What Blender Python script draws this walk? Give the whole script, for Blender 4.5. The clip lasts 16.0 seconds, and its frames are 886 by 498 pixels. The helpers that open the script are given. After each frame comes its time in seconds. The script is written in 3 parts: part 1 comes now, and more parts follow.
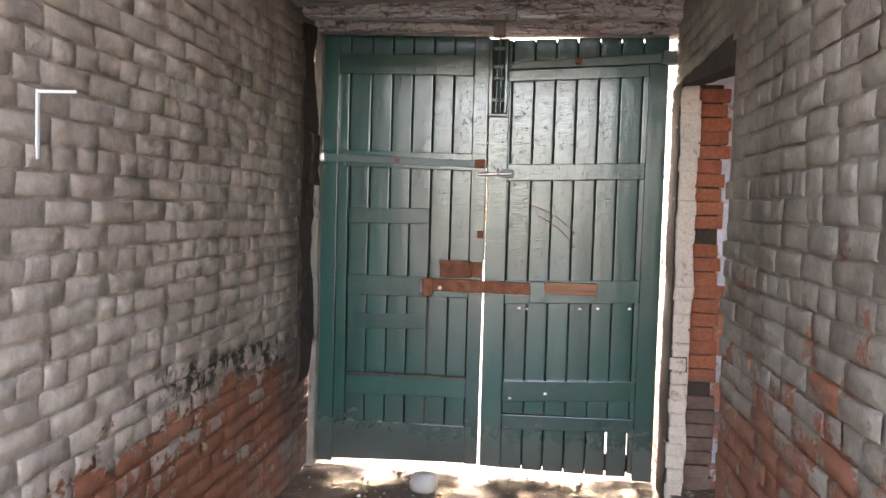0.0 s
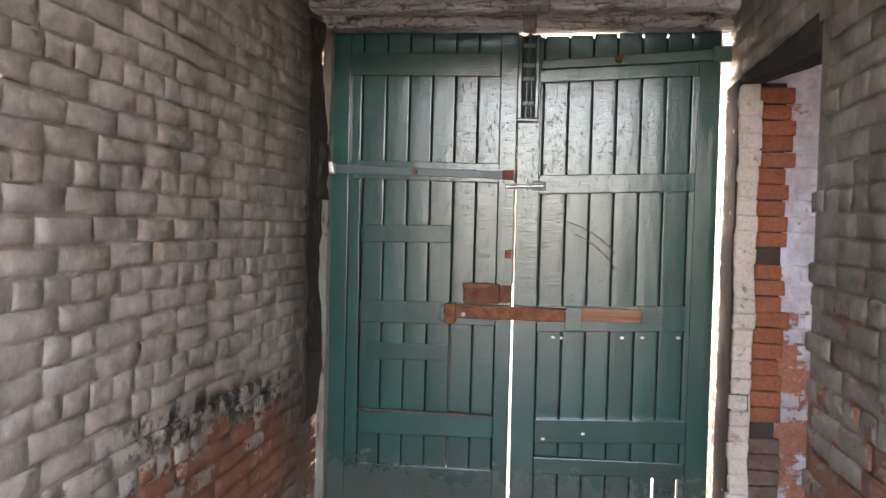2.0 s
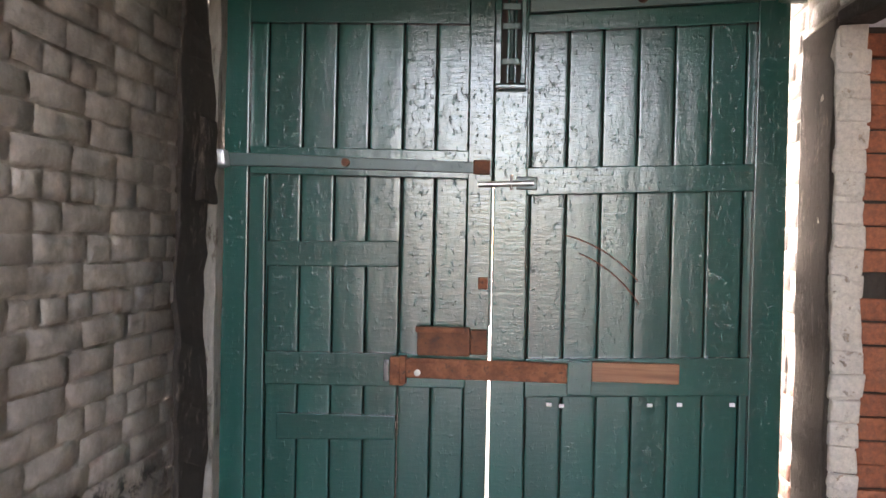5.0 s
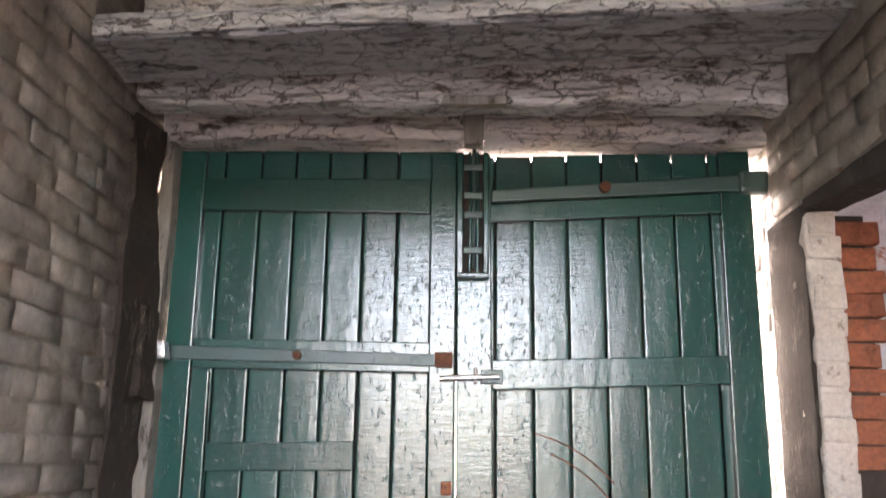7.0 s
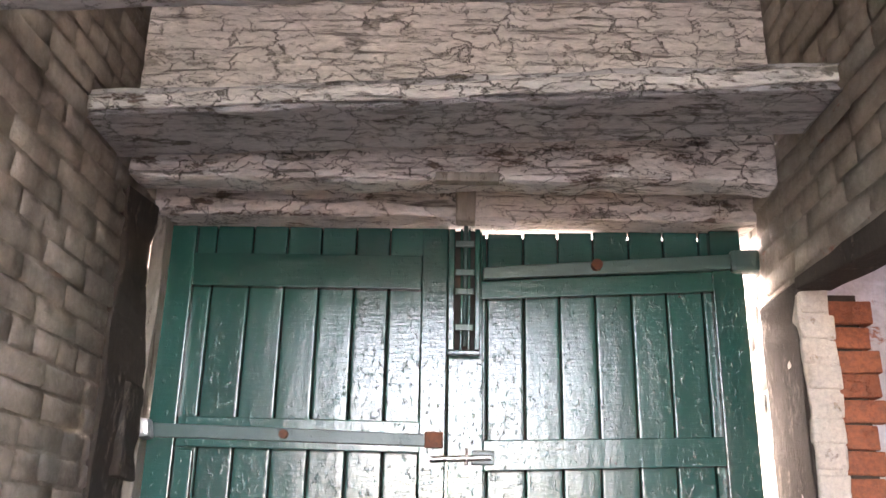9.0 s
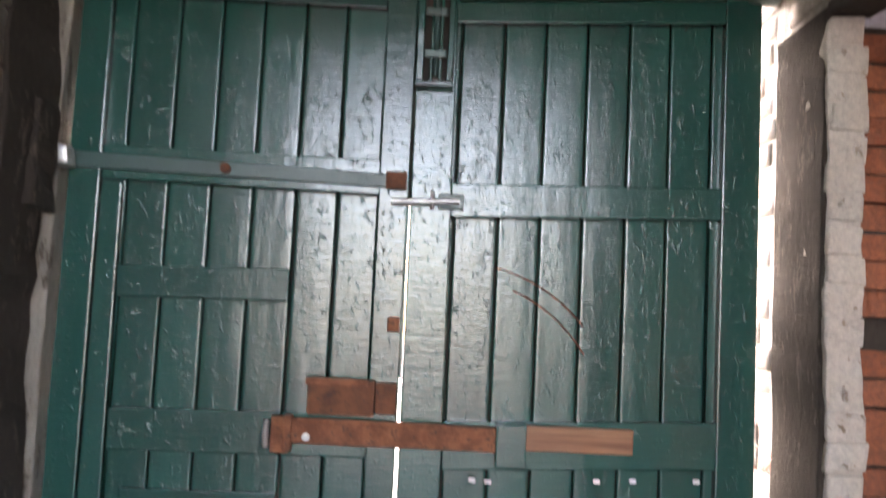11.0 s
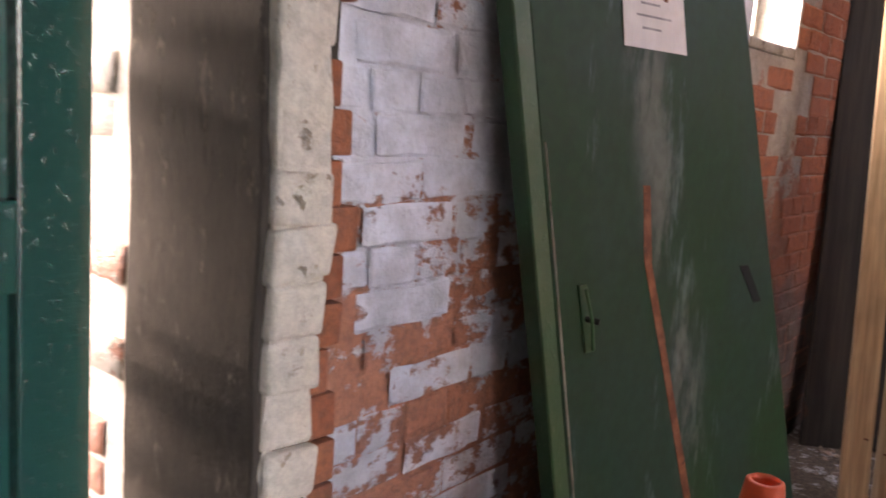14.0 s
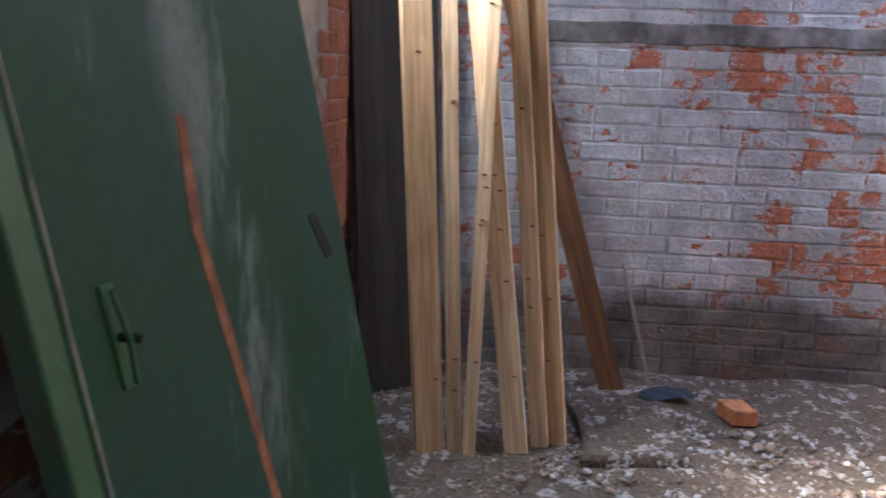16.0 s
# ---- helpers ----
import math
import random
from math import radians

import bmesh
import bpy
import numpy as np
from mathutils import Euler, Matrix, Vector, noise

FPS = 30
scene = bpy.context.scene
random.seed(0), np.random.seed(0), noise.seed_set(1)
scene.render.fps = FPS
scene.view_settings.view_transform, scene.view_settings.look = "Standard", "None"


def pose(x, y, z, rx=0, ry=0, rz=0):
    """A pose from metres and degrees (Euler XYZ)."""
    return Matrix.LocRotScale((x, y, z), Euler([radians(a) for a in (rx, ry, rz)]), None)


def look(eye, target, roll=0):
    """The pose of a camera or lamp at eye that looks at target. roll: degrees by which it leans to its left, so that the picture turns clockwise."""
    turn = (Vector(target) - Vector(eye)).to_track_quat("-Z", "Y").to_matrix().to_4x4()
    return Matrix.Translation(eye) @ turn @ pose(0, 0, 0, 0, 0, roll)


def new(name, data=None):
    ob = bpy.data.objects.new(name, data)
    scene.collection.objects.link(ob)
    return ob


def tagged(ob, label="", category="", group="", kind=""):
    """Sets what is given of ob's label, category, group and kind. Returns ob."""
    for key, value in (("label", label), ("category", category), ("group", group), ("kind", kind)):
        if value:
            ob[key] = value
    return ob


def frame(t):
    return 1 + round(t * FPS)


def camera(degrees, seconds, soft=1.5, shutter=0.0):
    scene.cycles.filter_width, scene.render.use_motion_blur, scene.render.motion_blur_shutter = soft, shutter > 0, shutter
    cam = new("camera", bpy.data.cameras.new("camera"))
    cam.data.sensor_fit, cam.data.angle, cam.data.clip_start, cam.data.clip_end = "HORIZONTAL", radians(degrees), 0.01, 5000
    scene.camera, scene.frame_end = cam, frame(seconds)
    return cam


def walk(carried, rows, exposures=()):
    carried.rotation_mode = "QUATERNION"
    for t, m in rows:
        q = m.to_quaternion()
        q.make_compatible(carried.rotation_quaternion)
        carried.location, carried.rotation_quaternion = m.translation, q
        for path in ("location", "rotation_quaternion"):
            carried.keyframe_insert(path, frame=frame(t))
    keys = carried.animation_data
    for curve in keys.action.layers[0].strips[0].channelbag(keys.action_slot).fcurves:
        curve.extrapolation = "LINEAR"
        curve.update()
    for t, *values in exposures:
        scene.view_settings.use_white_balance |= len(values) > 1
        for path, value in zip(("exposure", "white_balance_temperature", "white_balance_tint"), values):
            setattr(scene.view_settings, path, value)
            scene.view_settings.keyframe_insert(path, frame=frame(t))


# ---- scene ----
cam = camera(54.2, 16.0, soft=1.5, shutter=0.4)
ROWS = [
    (0, (0.065, -0.005, 1.421), (-0.158, 1.980, 1.319), 1.74),
    (0.5, (0.070, 0.071, 1.425), (-0.161, 2.055, 1.324), 1.62),
    (1, (0.089, 0.179, 1.435), (-0.166, 2.162, 1.356), 1.56),
    (1.5, (0.054, 0.314, 1.423), (-0.209, 2.296, 1.354), 1.57),
    (2, (-0.024, 0.479, 1.417), (-0.286, 2.461, 1.353), 1.50),
    (2.5, (-0.054, 0.682, 1.379), (-0.303, 2.666, 1.326), 1.43),
    (3, (-0.039, 0.885, 1.403), (-0.298, 2.867, 1.339), 1.70),
    (5.5, (-0.175, 1.853, 1.412), (-0.299, 3.849, 1.427), 1.22),
    (6, (-0.179, 1.878, 1.415), (-0.273, 3.869, 1.588), 1.23),
    (6.5, (-0.179, 1.894, 1.390), (-0.263, 3.871, 1.676), 1.10),
    (7, (-0.191, 1.918, 1.370), (-0.248, 3.863, 1.830), 0.88),
    (7.5, (-0.191, 1.915, 1.365), (-0.239, 3.825, 1.954), 0.33),
    (8, (-0.197, 1.899, 1.365), (-0.239, 3.788, 2.021), 0.43),
    (10.5, (-0.179, 2.155, 1.350), (-0.196, 4.119, 1.730), 2.57),
    (11, (-0.168, 2.285, 1.290), (-0.135, 4.278, 1.454), 2.81),
    (11.5, (-0.145, 2.474, 1.250), (0.063, 4.463, 1.238), 3.62),
    (12, (-0.110, 2.685, 1.240), (0.399, 4.618, 1.161), 4.45),
    (12.5, (-0.070, 2.893, 1.250), (0.616, 4.766, 1.098), 4.95),
    (13, (-0.030, 3.100, 1.270), (0.929, 4.834, 1.000), 5.74),
    (13.5, (0.000, 3.284, 1.270), (1.340, 4.731, 0.939), 4.64),
    (14, (0.077, 3.414, 1.226), (1.626, 4.633, 0.888), 4.48),
    (14.5, (0.197, 3.549, 1.188), (1.908, 4.527, 0.845), 4.69),
    (15, (0.304, 3.659, 1.166), (2.175, 4.268, 0.806), 2.59),
    (15.5, (0.433, 3.740, 1.161), (2.361, 4.088, 0.758), 2.51),
    (16, (0.562, 3.714, 1.156), (2.514, 3.888, 0.760), 2.07),
]

walk(cam, [(t, look(eye, target, roll)) for t, eye, target, roll in ROWS], [(0, 4.75, 8100, 26), (3, 4.75, 8000, 25), (5.5, 4.85, 7900, 26), (7, 5.3, 7900, 28), (8, 5.75, 8000, 30), (10.5, 5.25, 7900, 27), (11.5, 4.5, 7800, 27), (13, 4.65, 7900, 28), (13.5, 4.8, 8300, 28), (14.5, 4.95, 8300, 30), (15.2, 5.15, 7300, 18), (16, 4.9, 6700, 16)])

# ---- light: overcast sky through the open courtyard end, the gate's gaps, the side-room window and added unseen openings ----
world = bpy.data.worlds.new("sky")
scene.world = world
world.use_nodes = True
wn = world.node_tree.nodes
sky = wn.new("ShaderNodeTexSky")
sky.sky_type, sky.sun_disc = "NISHITA", False
sky.sun_elevation, sky.sun_rotation = radians(42), radians(5)
sky.air_density, sky.dust_density, sky.ozone_density = 1.0, 3.0, 0.6
world.node_tree.links.new(sky.outputs[0], wn["Background"].inputs[0])
wn["Background"].inputs[1].default_value = 0.15
sun = new("sun", bpy.data.lights.new("sun", "SUN"))
sun.data.energy, sun.data.angle, sun.data.color = 2.2, radians(24), (1.0, 0.98, 0.95)
sun.matrix_world = look((0.63, 7.4, 6.69), (0, 0, 0))
window_light = new("window_light", bpy.data.lights.new("window_light", "AREA"))
window_light.data.shape, window_light.data.size, window_light.data.size_y = "RECTANGLE", 0.34, 0.85
window_light.data.energy, window_light.data.color = 1.8, (0.72, 0.86, 1.0)
window_light.matrix_world = look((2.66, 4.50, 1.88), (2.9, 2.6, 0.6))


# ---- material helpers ----
class Mat:
    """A small wrapper round a node material."""

    def __init__(self, name, rough=0.8, metal=0.0, spec=0.5):
        self.m = bpy.data.materials.new(name)
        self.m.use_nodes = True
        self.t = self.m.node_tree
        self.b = self.t.nodes["Principled BSDF"]
        self.b.inputs["Roughness"].default_value = rough
        self.b.inputs["Metallic"].default_value = metal
        self.b.inputs["Specular IOR Level"].default_value = spec
        self.geo = self.t.nodes.new("ShaderNodeNewGeometry")
        self.pos = self.geo.outputs["Position"]

    def put(self, value, socket):
        if isinstance(value, (int, float)):
            socket.default_value = value
        elif isinstance(value, tuple):
            socket.default_value = (*value, 1) if len(value) == 3 and len(socket.default_value) == 4 else value
        else:
            self.t.links.new(value, socket)

    def noise(self, scale, detail=4, rough=0.55, stretch=(1, 1, 1), shift=(0, 0, 0), source=None):
        mp = self.t.nodes.new("ShaderNodeMapping")
        mp.inputs["Scale"].default_value = stretch
        mp.inputs["Location"].default_value = shift
        self.t.links.new(source or self.pos, mp.inputs[0])
        n = self.t.nodes.new("ShaderNodeTexNoise")
        n.inputs["Scale"].default_value, n.inputs["Detail"].default_value = scale, detail
        n.inputs["Roughness"].default_value = rough
        self.t.links.new(mp.outputs[0], n.inputs["Vector"])
        return n.outputs[0]

    def math(self, op, a, b=0.0, c=None):
        n = self.t.nodes.new("ShaderNodeMath")
        n.operation = op
        self.put(a, n.inputs[0]), self.put(b, n.inputs[1])
        if c is not None:
            self.put(c, n.inputs[2])
        return n.outputs[0]

    def step(self, value, low, high, to_low=0.0, to_high=1.0):
        n = self.t.nodes.new("ShaderNodeMapRange")
        n.interpolation_type = "SMOOTHSTEP"
        self.put(value, n.inputs["Value"])
        for k, v in (("From Min", low), ("From Max", high), ("To Min", to_low), ("To Max", to_high)):
            n.inputs[k].default_value = v
        return n.outputs[0]

    def axis(self, k, source=None):
        n = self.t.nodes.new("ShaderNodeSeparateXYZ")
        self.t.links.new(source or self.pos, n.inputs[0])
        return n.outputs[k]

    def mix(self, f, a, b, blend="MIX"):
        n = self.t.nodes.new("ShaderNodeMix")
        n.data_type, n.blend_type = "RGBA", blend
        self.put(f, n.inputs[0]), self.put(a, n.inputs[6]), self.put(b, n.inputs[7])
        return n.outputs[2]

    def shade(self, colour, f, low, high):
        """colour times a factor that runs from low to high as f runs from 0.3 to 0.7."""
        s = self.step(f, 0.3, 0.7, low, high)
        n = self.t.nodes.new("ShaderNodeVectorMath")
        n.operation = "SCALE"
        self.put(colour, n.inputs[0]) if not isinstance(colour, tuple) else setattr(n.inputs[0], "default_value", colour)
        self.t.links.new(s, n.inputs["Scale"])
        return n.outputs[0]

    def rand(self):
        return self.t.nodes.new("ShaderNodeObjectInfo").outputs["Random"]

    def island(self):
        return self.geo.outputs["Random Per Island"]

    def local(self):
        return self.t.nodes.new("ShaderNodeTexCoord").outputs["Object"]

    def colour(self, c):
        self.put(c, self.b.inputs["Base Color"])
        return self

    def rough(self, c):
        self.put(c, self.b.inputs["Roughness"])
        return self

    def bump(self, height, strength=0.5, distance=0.01):
        n = self.t.nodes.new("ShaderNodeBump")
        n.inputs["Strength"].default_value, n.inputs["Distance"].default_value = strength, distance
        self.t.links.new(height, n.inputs["Height"])
        self.t.links.new(n.outputs[0], self.b.inputs["Normal"])
        return self


def painted_brick(name, paint, paint2, bare, worn_low, worn_high, amount=0.5, tar_and_dark_end=False, tint=(0.30, 0.11, 0.06), sheen=0.55, base=0.34, dingy=0.0):
    """Old limewashed brick: paint, worn to bare red brick in patches and towards the worn base."""
    k = Mat(name, sheen)
    big, mid, fine = k.noise(1.7, 3), k.noise(7, 6, 0.65), k.noise(60, 5, 0.7)
    both = k.math("ADD", k.math("MULTIPLY", k.rand(), 0.5), k.math("MULTIPLY", k.island(), 0.5))
    pc = k.mix(k.step(big, 0.35, 0.65), paint, paint2)
    pc = k.shade(pc, mid, 0.72, 1.12)
    pc = k.shade(pc, k.noise(26, 5, 0.7, (1, 1, 1), (3, 1, 7)), 0.86, 1.08)
    bc = k.mix(both, tint, bare)
    bc = k.shade(bc, fine, 0.65, 1.2)
    low = k.step(k.axis(2), worn_low, worn_high, base, 0.0)
    score = k.math("ADD", k.math("ADD", k.math("MULTIPLY", mid, 0.5), k.math("MULTIPLY", both, 0.24)), low)
    score = k.math("ADD", k.math("ADD", score, k.math("MULTIPLY", big, 0.22)), k.math("MULTIPLY", k.noise(21, 5, 0.7, (1, 1, 1.6)), 0.30))
    bare_mask = k.step(score, 0.98 - amount * 0.3, 1.03 - amount * 0.3)
    c = k.mix(bare_mask, pc, bc)
    if tar_and_dark_end:
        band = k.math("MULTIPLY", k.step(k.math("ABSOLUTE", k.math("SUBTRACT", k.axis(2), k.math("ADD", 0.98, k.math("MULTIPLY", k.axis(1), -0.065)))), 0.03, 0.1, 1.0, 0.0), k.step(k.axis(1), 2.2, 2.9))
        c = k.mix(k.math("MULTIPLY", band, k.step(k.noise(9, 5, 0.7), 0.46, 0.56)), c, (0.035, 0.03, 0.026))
        # the wall's colour turns darker towards the gate, y 3.75 to 4.15
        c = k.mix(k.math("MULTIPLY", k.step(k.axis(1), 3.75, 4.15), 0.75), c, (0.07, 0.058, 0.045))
    # darkens the lower courses: dirt line on M_EAST, painted shade on M_ORANGE
    if dingy:
        edge = k.math("ADD", k.axis(2), k.math("MULTIPLY", k.noise(3, 5, 0.6), 0.5))
        c = k.mix(k.step(edge, dingy + 0.12, dingy + 0.3, 0.85, 0.0), c, k.shade((0.09, 0.075, 0.062), mid, 0.5, 1.8))
    drip = k.noise(5, 4, 0.6, (1, 1, 0.12), (2, 5, 0))
    c = k.mix(k.step(drip, 0.56, 0.72, 0, 0.45), c, (0.10, 0.085, 0.07))
    k.colour(c).rough(k.step(fine, 0.3, 0.7, sheen - 0.12, sheen + 0.2))
    h = k.math("ADD", k.math("MULTIPLY", fine, 0.35), k.math("ADD", mid, k.math("MULTIPLY", bare_mask, -0.25)))
    return k.bump(h, 0.9, 0.016).m


def wood(name, dark, light, rough=0.6, along=2, rings=26, blotch=0.3):
    k = Mat(name, rough)
    s = [rings, rings, rings]
    s[along] = 1.2
    grain = k.noise(1, 5, 0.6, tuple(s), source=k.local())
    fine = k.noise(4, 4, 0.6, tuple(s), source=k.local())
    c = k.mix(k.step(grain, 0.3, 0.7), dark, light)
    c = k.shade(c, fine, 0.82, 1.12)
    c = k.shade(c, k.rand(), 0.85, 1.1)
    c = k.mix(k.step(k.noise(5, 4), 0.55, 0.72, 0, blotch), c, tuple(v * 0.35 for v in dark))
    knot = k.noise(9, 1, 0.3, (1, 1, 0.6), source=k.local())
    c = k.mix(k.step(knot, 0.70, 0.74, 0, 0.85), c, (0.07, 0.03, 0.015))
    return k.colour(c).bump(grain, 0.25, 0.003).m


def gate_paint(name, base=(0.010, 0.072, 0.058), rough=0.13, chips=0.72):
    """Thick glossy green gate paint: brush ripples, runs and blisters, a few chips and dirt near the ground."""
    k = Mat(name, rough, spec=0.75)
    wave = k.noise(9, 2, 0.5, (1, 1, 0.12))
    brush = k.noise(60, 4, 0.65, (0.22, 1, 1.6))
    runs = k.noise(34, 5, 0.7, (1, 1, 0.35))
    blister = k.step(k.noise(85, 3, 0.6, (1, 1, 0.6), (2, 7, 3)), 0.58, 0.72)
    blot = k.noise(24, 5, 0.65)
    c = k.mix(k.noise(2.2, 3), tuple(v * 0.8 for v in base), tuple(v * 1.2 for v in base))
    c = k.shade(c, k.rand(), 0.88, 1.12)
    chip = k.step(k.noise(26, 4, 0.6, (1, 1, 0.8), (4, 2, 1)), chips, chips + 0.02)
    c = k.mix(chip, c, (0.03, 0.028, 0.024))
    edge = k.math("ADD", k.axis(2), k.math("MULTIPLY", k.noise(6, 5, 0.6, (1, 1, 0.5)), 0.35))
    ground = k.step(edge, 0.22, 0.62, 0.7, 0.0)
    c = k.mix(ground, c, (0.045, 0.034, 0.028))
    c = k.mix(k.step(k.noise(5, 5, 0.6), 0.6, 0.75, 0, 0.35), c, (0.02, 0.06, 0.05))
    k.colour(c)
    k.rough(k.math("ADD", k.step(blot, 0.35, 0.7, rough - 0.03, rough + 0.07), k.math("MULTIPLY", ground, 0.35)))
    h = k.math("ADD", k.math("MULTIPLY", wave, 0.55), k.math("ADD", k.math("MULTIPLY", brush, 0.13), k.math("ADD", k.math("MULTIPLY", blister, 0.13), k.math("MULTIPLY", chip, -0.08))))
    h = k.math("ADD", h, k.math("MULTIPLY", runs, 0.16))
    return k.bump(h, 0.55, 0.010).m


def rusty(name, a=(0.16, 0.05, 0.022), b=(0.30, 0.11, 0.05), rough=0.8):
    k = Mat(name, rough)
    c = k.mix(k.step(k.noise(22, 6, 0.7), 0.35, 0.65), a, b)
    c = k.mix(k.step(k.noise(60, 4), 0.58, 0.7, 0, 0.7), c, (0.05, 0.03, 0.025))
    return k.colour(c).bump(k.noise(90, 5), 0.5, 0.003).m


def plain(name, colour, rough=0.6, metal=0.0, vary=0.25, scale=30):
    k = Mat(name, rough, metal)
    c = k.shade(colour, k.noise(scale, 5), 1 - vary, 1 + vary)
    c = k.shade(c, k.noise(scale / 8, 3), 1 - vary / 2, 1 + vary / 2)
    return k.colour(c).bump(k.noise(scale * 3, 4), 0.25, 0.003).m


def flaking(name, paint, under, amount, rough=0.7, stretch=(0.35, 1, 1), cracks=0.0):
    """Flaking limewash over weathered timber or brick; cracks: how dark its crazing is."""
    k = Mat(name, rough)
    n = k.noise(24, 10, 0.78, stretch)
    f = k.noise(70, 6, 0.75, stretch)
    big = k.noise(2.6, 4, 0.6, (1, 1, 1), (1, 8, 2))
    c = k.shade(k.mix(k.noise(5, 5, 0.6), paint, tuple(v * 0.72 for v in paint)), f, 0.78, 1.1)
    m = k.step(k.math("ADD", k.math("MULTIPLY", n, 0.85), k.math("ADD", k.math("MULTIPLY", f, 0.15), k.math("MULTIPLY", big, 0.22))), amount + 0.06, amount + 0.10)
    c = k.mix(m, c, k.shade(under, f, 0.6, 1.3))
    height = k.math("ADD", k.math("MULTIPLY", f, 0.5), k.math("ADD", k.math("MULTIPLY", m, -0.7), k.math("MULTIPLY", big, 0.8)))
    if cracks:
        warp = k.t.nodes.new("ShaderNodeVectorMath")
        warp.operation = "ADD"
        wob = k.t.nodes.new("ShaderNodeCombineXYZ")
        k.t.links.new(k.math("MULTIPLY", k.noise(9, 5, 0.7), 0.14), wob.inputs[0])
        k.t.links.new(k.math("MULTIPLY", k.noise(9, 5, 0.7, (1, 1, 1), (5, 3, 2)), 0.14), wob.inputs[2])
        k.t.links.new(k.pos, warp.inputs[0]), k.t.links.new(wob.outputs[0], warp.inputs[1])
        flat = k.t.nodes.new("ShaderNodeMapping")
        flat.inputs["Scale"].default_value = (9, 9, 24)
        k.t.links.new(warp.outputs[0], flat.inputs[0])
        vor = k.t.nodes.new("ShaderNodeTexVoronoi")
        vor.feature = "DISTANCE_TO_EDGE"
        vor.inputs["Scale"].default_value = 1.0
        k.t.links.new(flat.outputs[0], vor.inputs["Vector"])
        line = k.math("MULTIPLY", k.step(vor.outputs["Distance"], 0.0, 0.045, 1.0, 0.0), k.step(k.noise(6, 5, 0.7, (1, 1, 1), (9, 2, 4)), 0.38, 0.54))
        streak = k.step(k.noise(26, 7, 0.75, (0.16, 1, 2.2), (3, 3, 6)), 0.55, 0.62)
        line = k.math("MAXIMUM", line, k.math("MULTIPLY", streak, 0.75))
        c = k.mix(k.math("MULTIPLY", line, cracks), c, (0.06, 0.048, 0.038))
        height = k.math("ADD", height, k.math("MULTIPLY", line, -0.8))
    return k.colour(c).bump(height, 0.9, 0.014).m


M_LEFT = painted_brick("limewashed_brick", (0.56, 0.49, 0.41), (0.42, 0.36, 0.30), (0.36, 0.15, 0.085), 0.45, 1.05, 0.44, tar_and_dark_end=True)
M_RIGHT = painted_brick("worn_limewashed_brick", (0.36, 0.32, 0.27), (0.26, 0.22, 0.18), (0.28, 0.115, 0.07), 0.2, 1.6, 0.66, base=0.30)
M_ROOM = painted_brick("blue_white_painted_brick", (0.60, 0.64, 0.72), (0.50, 0.51, 0.56), (0.40, 0.16, 0.095), 0.75, 1.35, 0.83, tint=(0.24, 0.12, 0.085), sheen=0.75, base=0.13)
M_EAST = painted_brick("patchy_painted_brick", (0.64, 0.66, 0.71), (0.48, 0.49, 0.52), (0.55, 0.20, 0.12), 0.1, 0.2, 1.05, tint=(0.42, 0.13, 0.07), sheen=0.8, base=0.0, dingy=0.42)
# lower courses coloured dark for the shade that lies there
M_ORANGE = painted_brick("bare_red_brick", (0.34, 0.105, 0.048), (0.26, 0.085, 0.042), (0.34, 0.12, 0.06), 0, 3, 0.9, tint=(0.24, 0.075, 0.038), sheen=0.85, dingy=0.72)
M_MORTAR = plain("lime_mortar", (0.34, 0.31, 0.27), 0.9, vary=0.35)
M_PIER = flaking("flaking_cream_limewash", (0.62, 0.56, 0.47), (0.34, 0.26, 0.19), 0.64, stretch=(1, 1, 1))
M_DARK_BROWN = flaking("dark_brown_render", (0.052, 0.040, 0.030), (0.11, 0.088, 0.068), 0.62, 0.95, (1, 1, 0.4))
M_BEAM = flaking("flaking_white_beam", (0.84, 0.78, 0.72), (0.19, 0.14, 0.115), 0.60, cracks=0.85)
M_BEAM2 = flaking("grey_worn_beam", (0.58, 0.55, 0.54), (0.13, 0.11, 0.09), 0.60, cracks=0.6)
M_SOFFIT = flaking("flaking_white_boards", (0.88, 0.82, 0.76), (0.42, 0.38, 0.34), 0.62, cracks=0.75)
M_FRAME = flaking("weathered_frame_timber", (0.36, 0.32, 0.265), (0.14, 0.11, 0.085), 0.6, stretch=(1, 1, 0.25))
M_GREEN = gate_paint("green_gate_paint")
M_BARE = wood("wet_brown_board", (0.05, 0.03, 0.02), (0.13, 0.075, 0.05), 0.6)
M_STRAP = gate_paint("painted_iron", (0.03, 0.085, 0.075), 0.38, 0.70)
M_RUST = rusty("rusty_iron")
M_LOCK = rusty("rusty_lock_plate", (0.10, 0.035, 0.018), (0.2, 0.07, 0.03))
M_STEEL = plain("bright_worn_steel", (0.5, 0.49, 0.47), 0.4, 0.8)
M_RAWWOOD = wood("bare_orange_timber", (0.20, 0.085, 0.04), (0.36, 0.17, 0.085), 0.6, along=0)
M_PLANK = wood("pale_sawn_timber", (0.52, 0.36, 0.21), (0.72, 0.55, 0.37), 0.55, blotch=0.15)
M_PLANKB = wood("warm_sawn_timber", (0.40, 0.25, 0.13), (0.56, 0.38, 0.22), 0.55, blotch=0.2)
M_OLDPLANK = wood("dark_orange_old_timber", (0.14, 0.06, 0.025), (0.30, 0.14, 0.06), 0.7)
M_PAPER = plain("white_paper", (0.78, 0.77, 0.76), 0.7, vary=0.05)
M_INK = plain("grey_print", (0.42, 0.42, 0.44), 0.8)
M_CONE = plain("orange_red_plastic", (0.85, 0.12, 0.04), 0.45, vary=0.1)
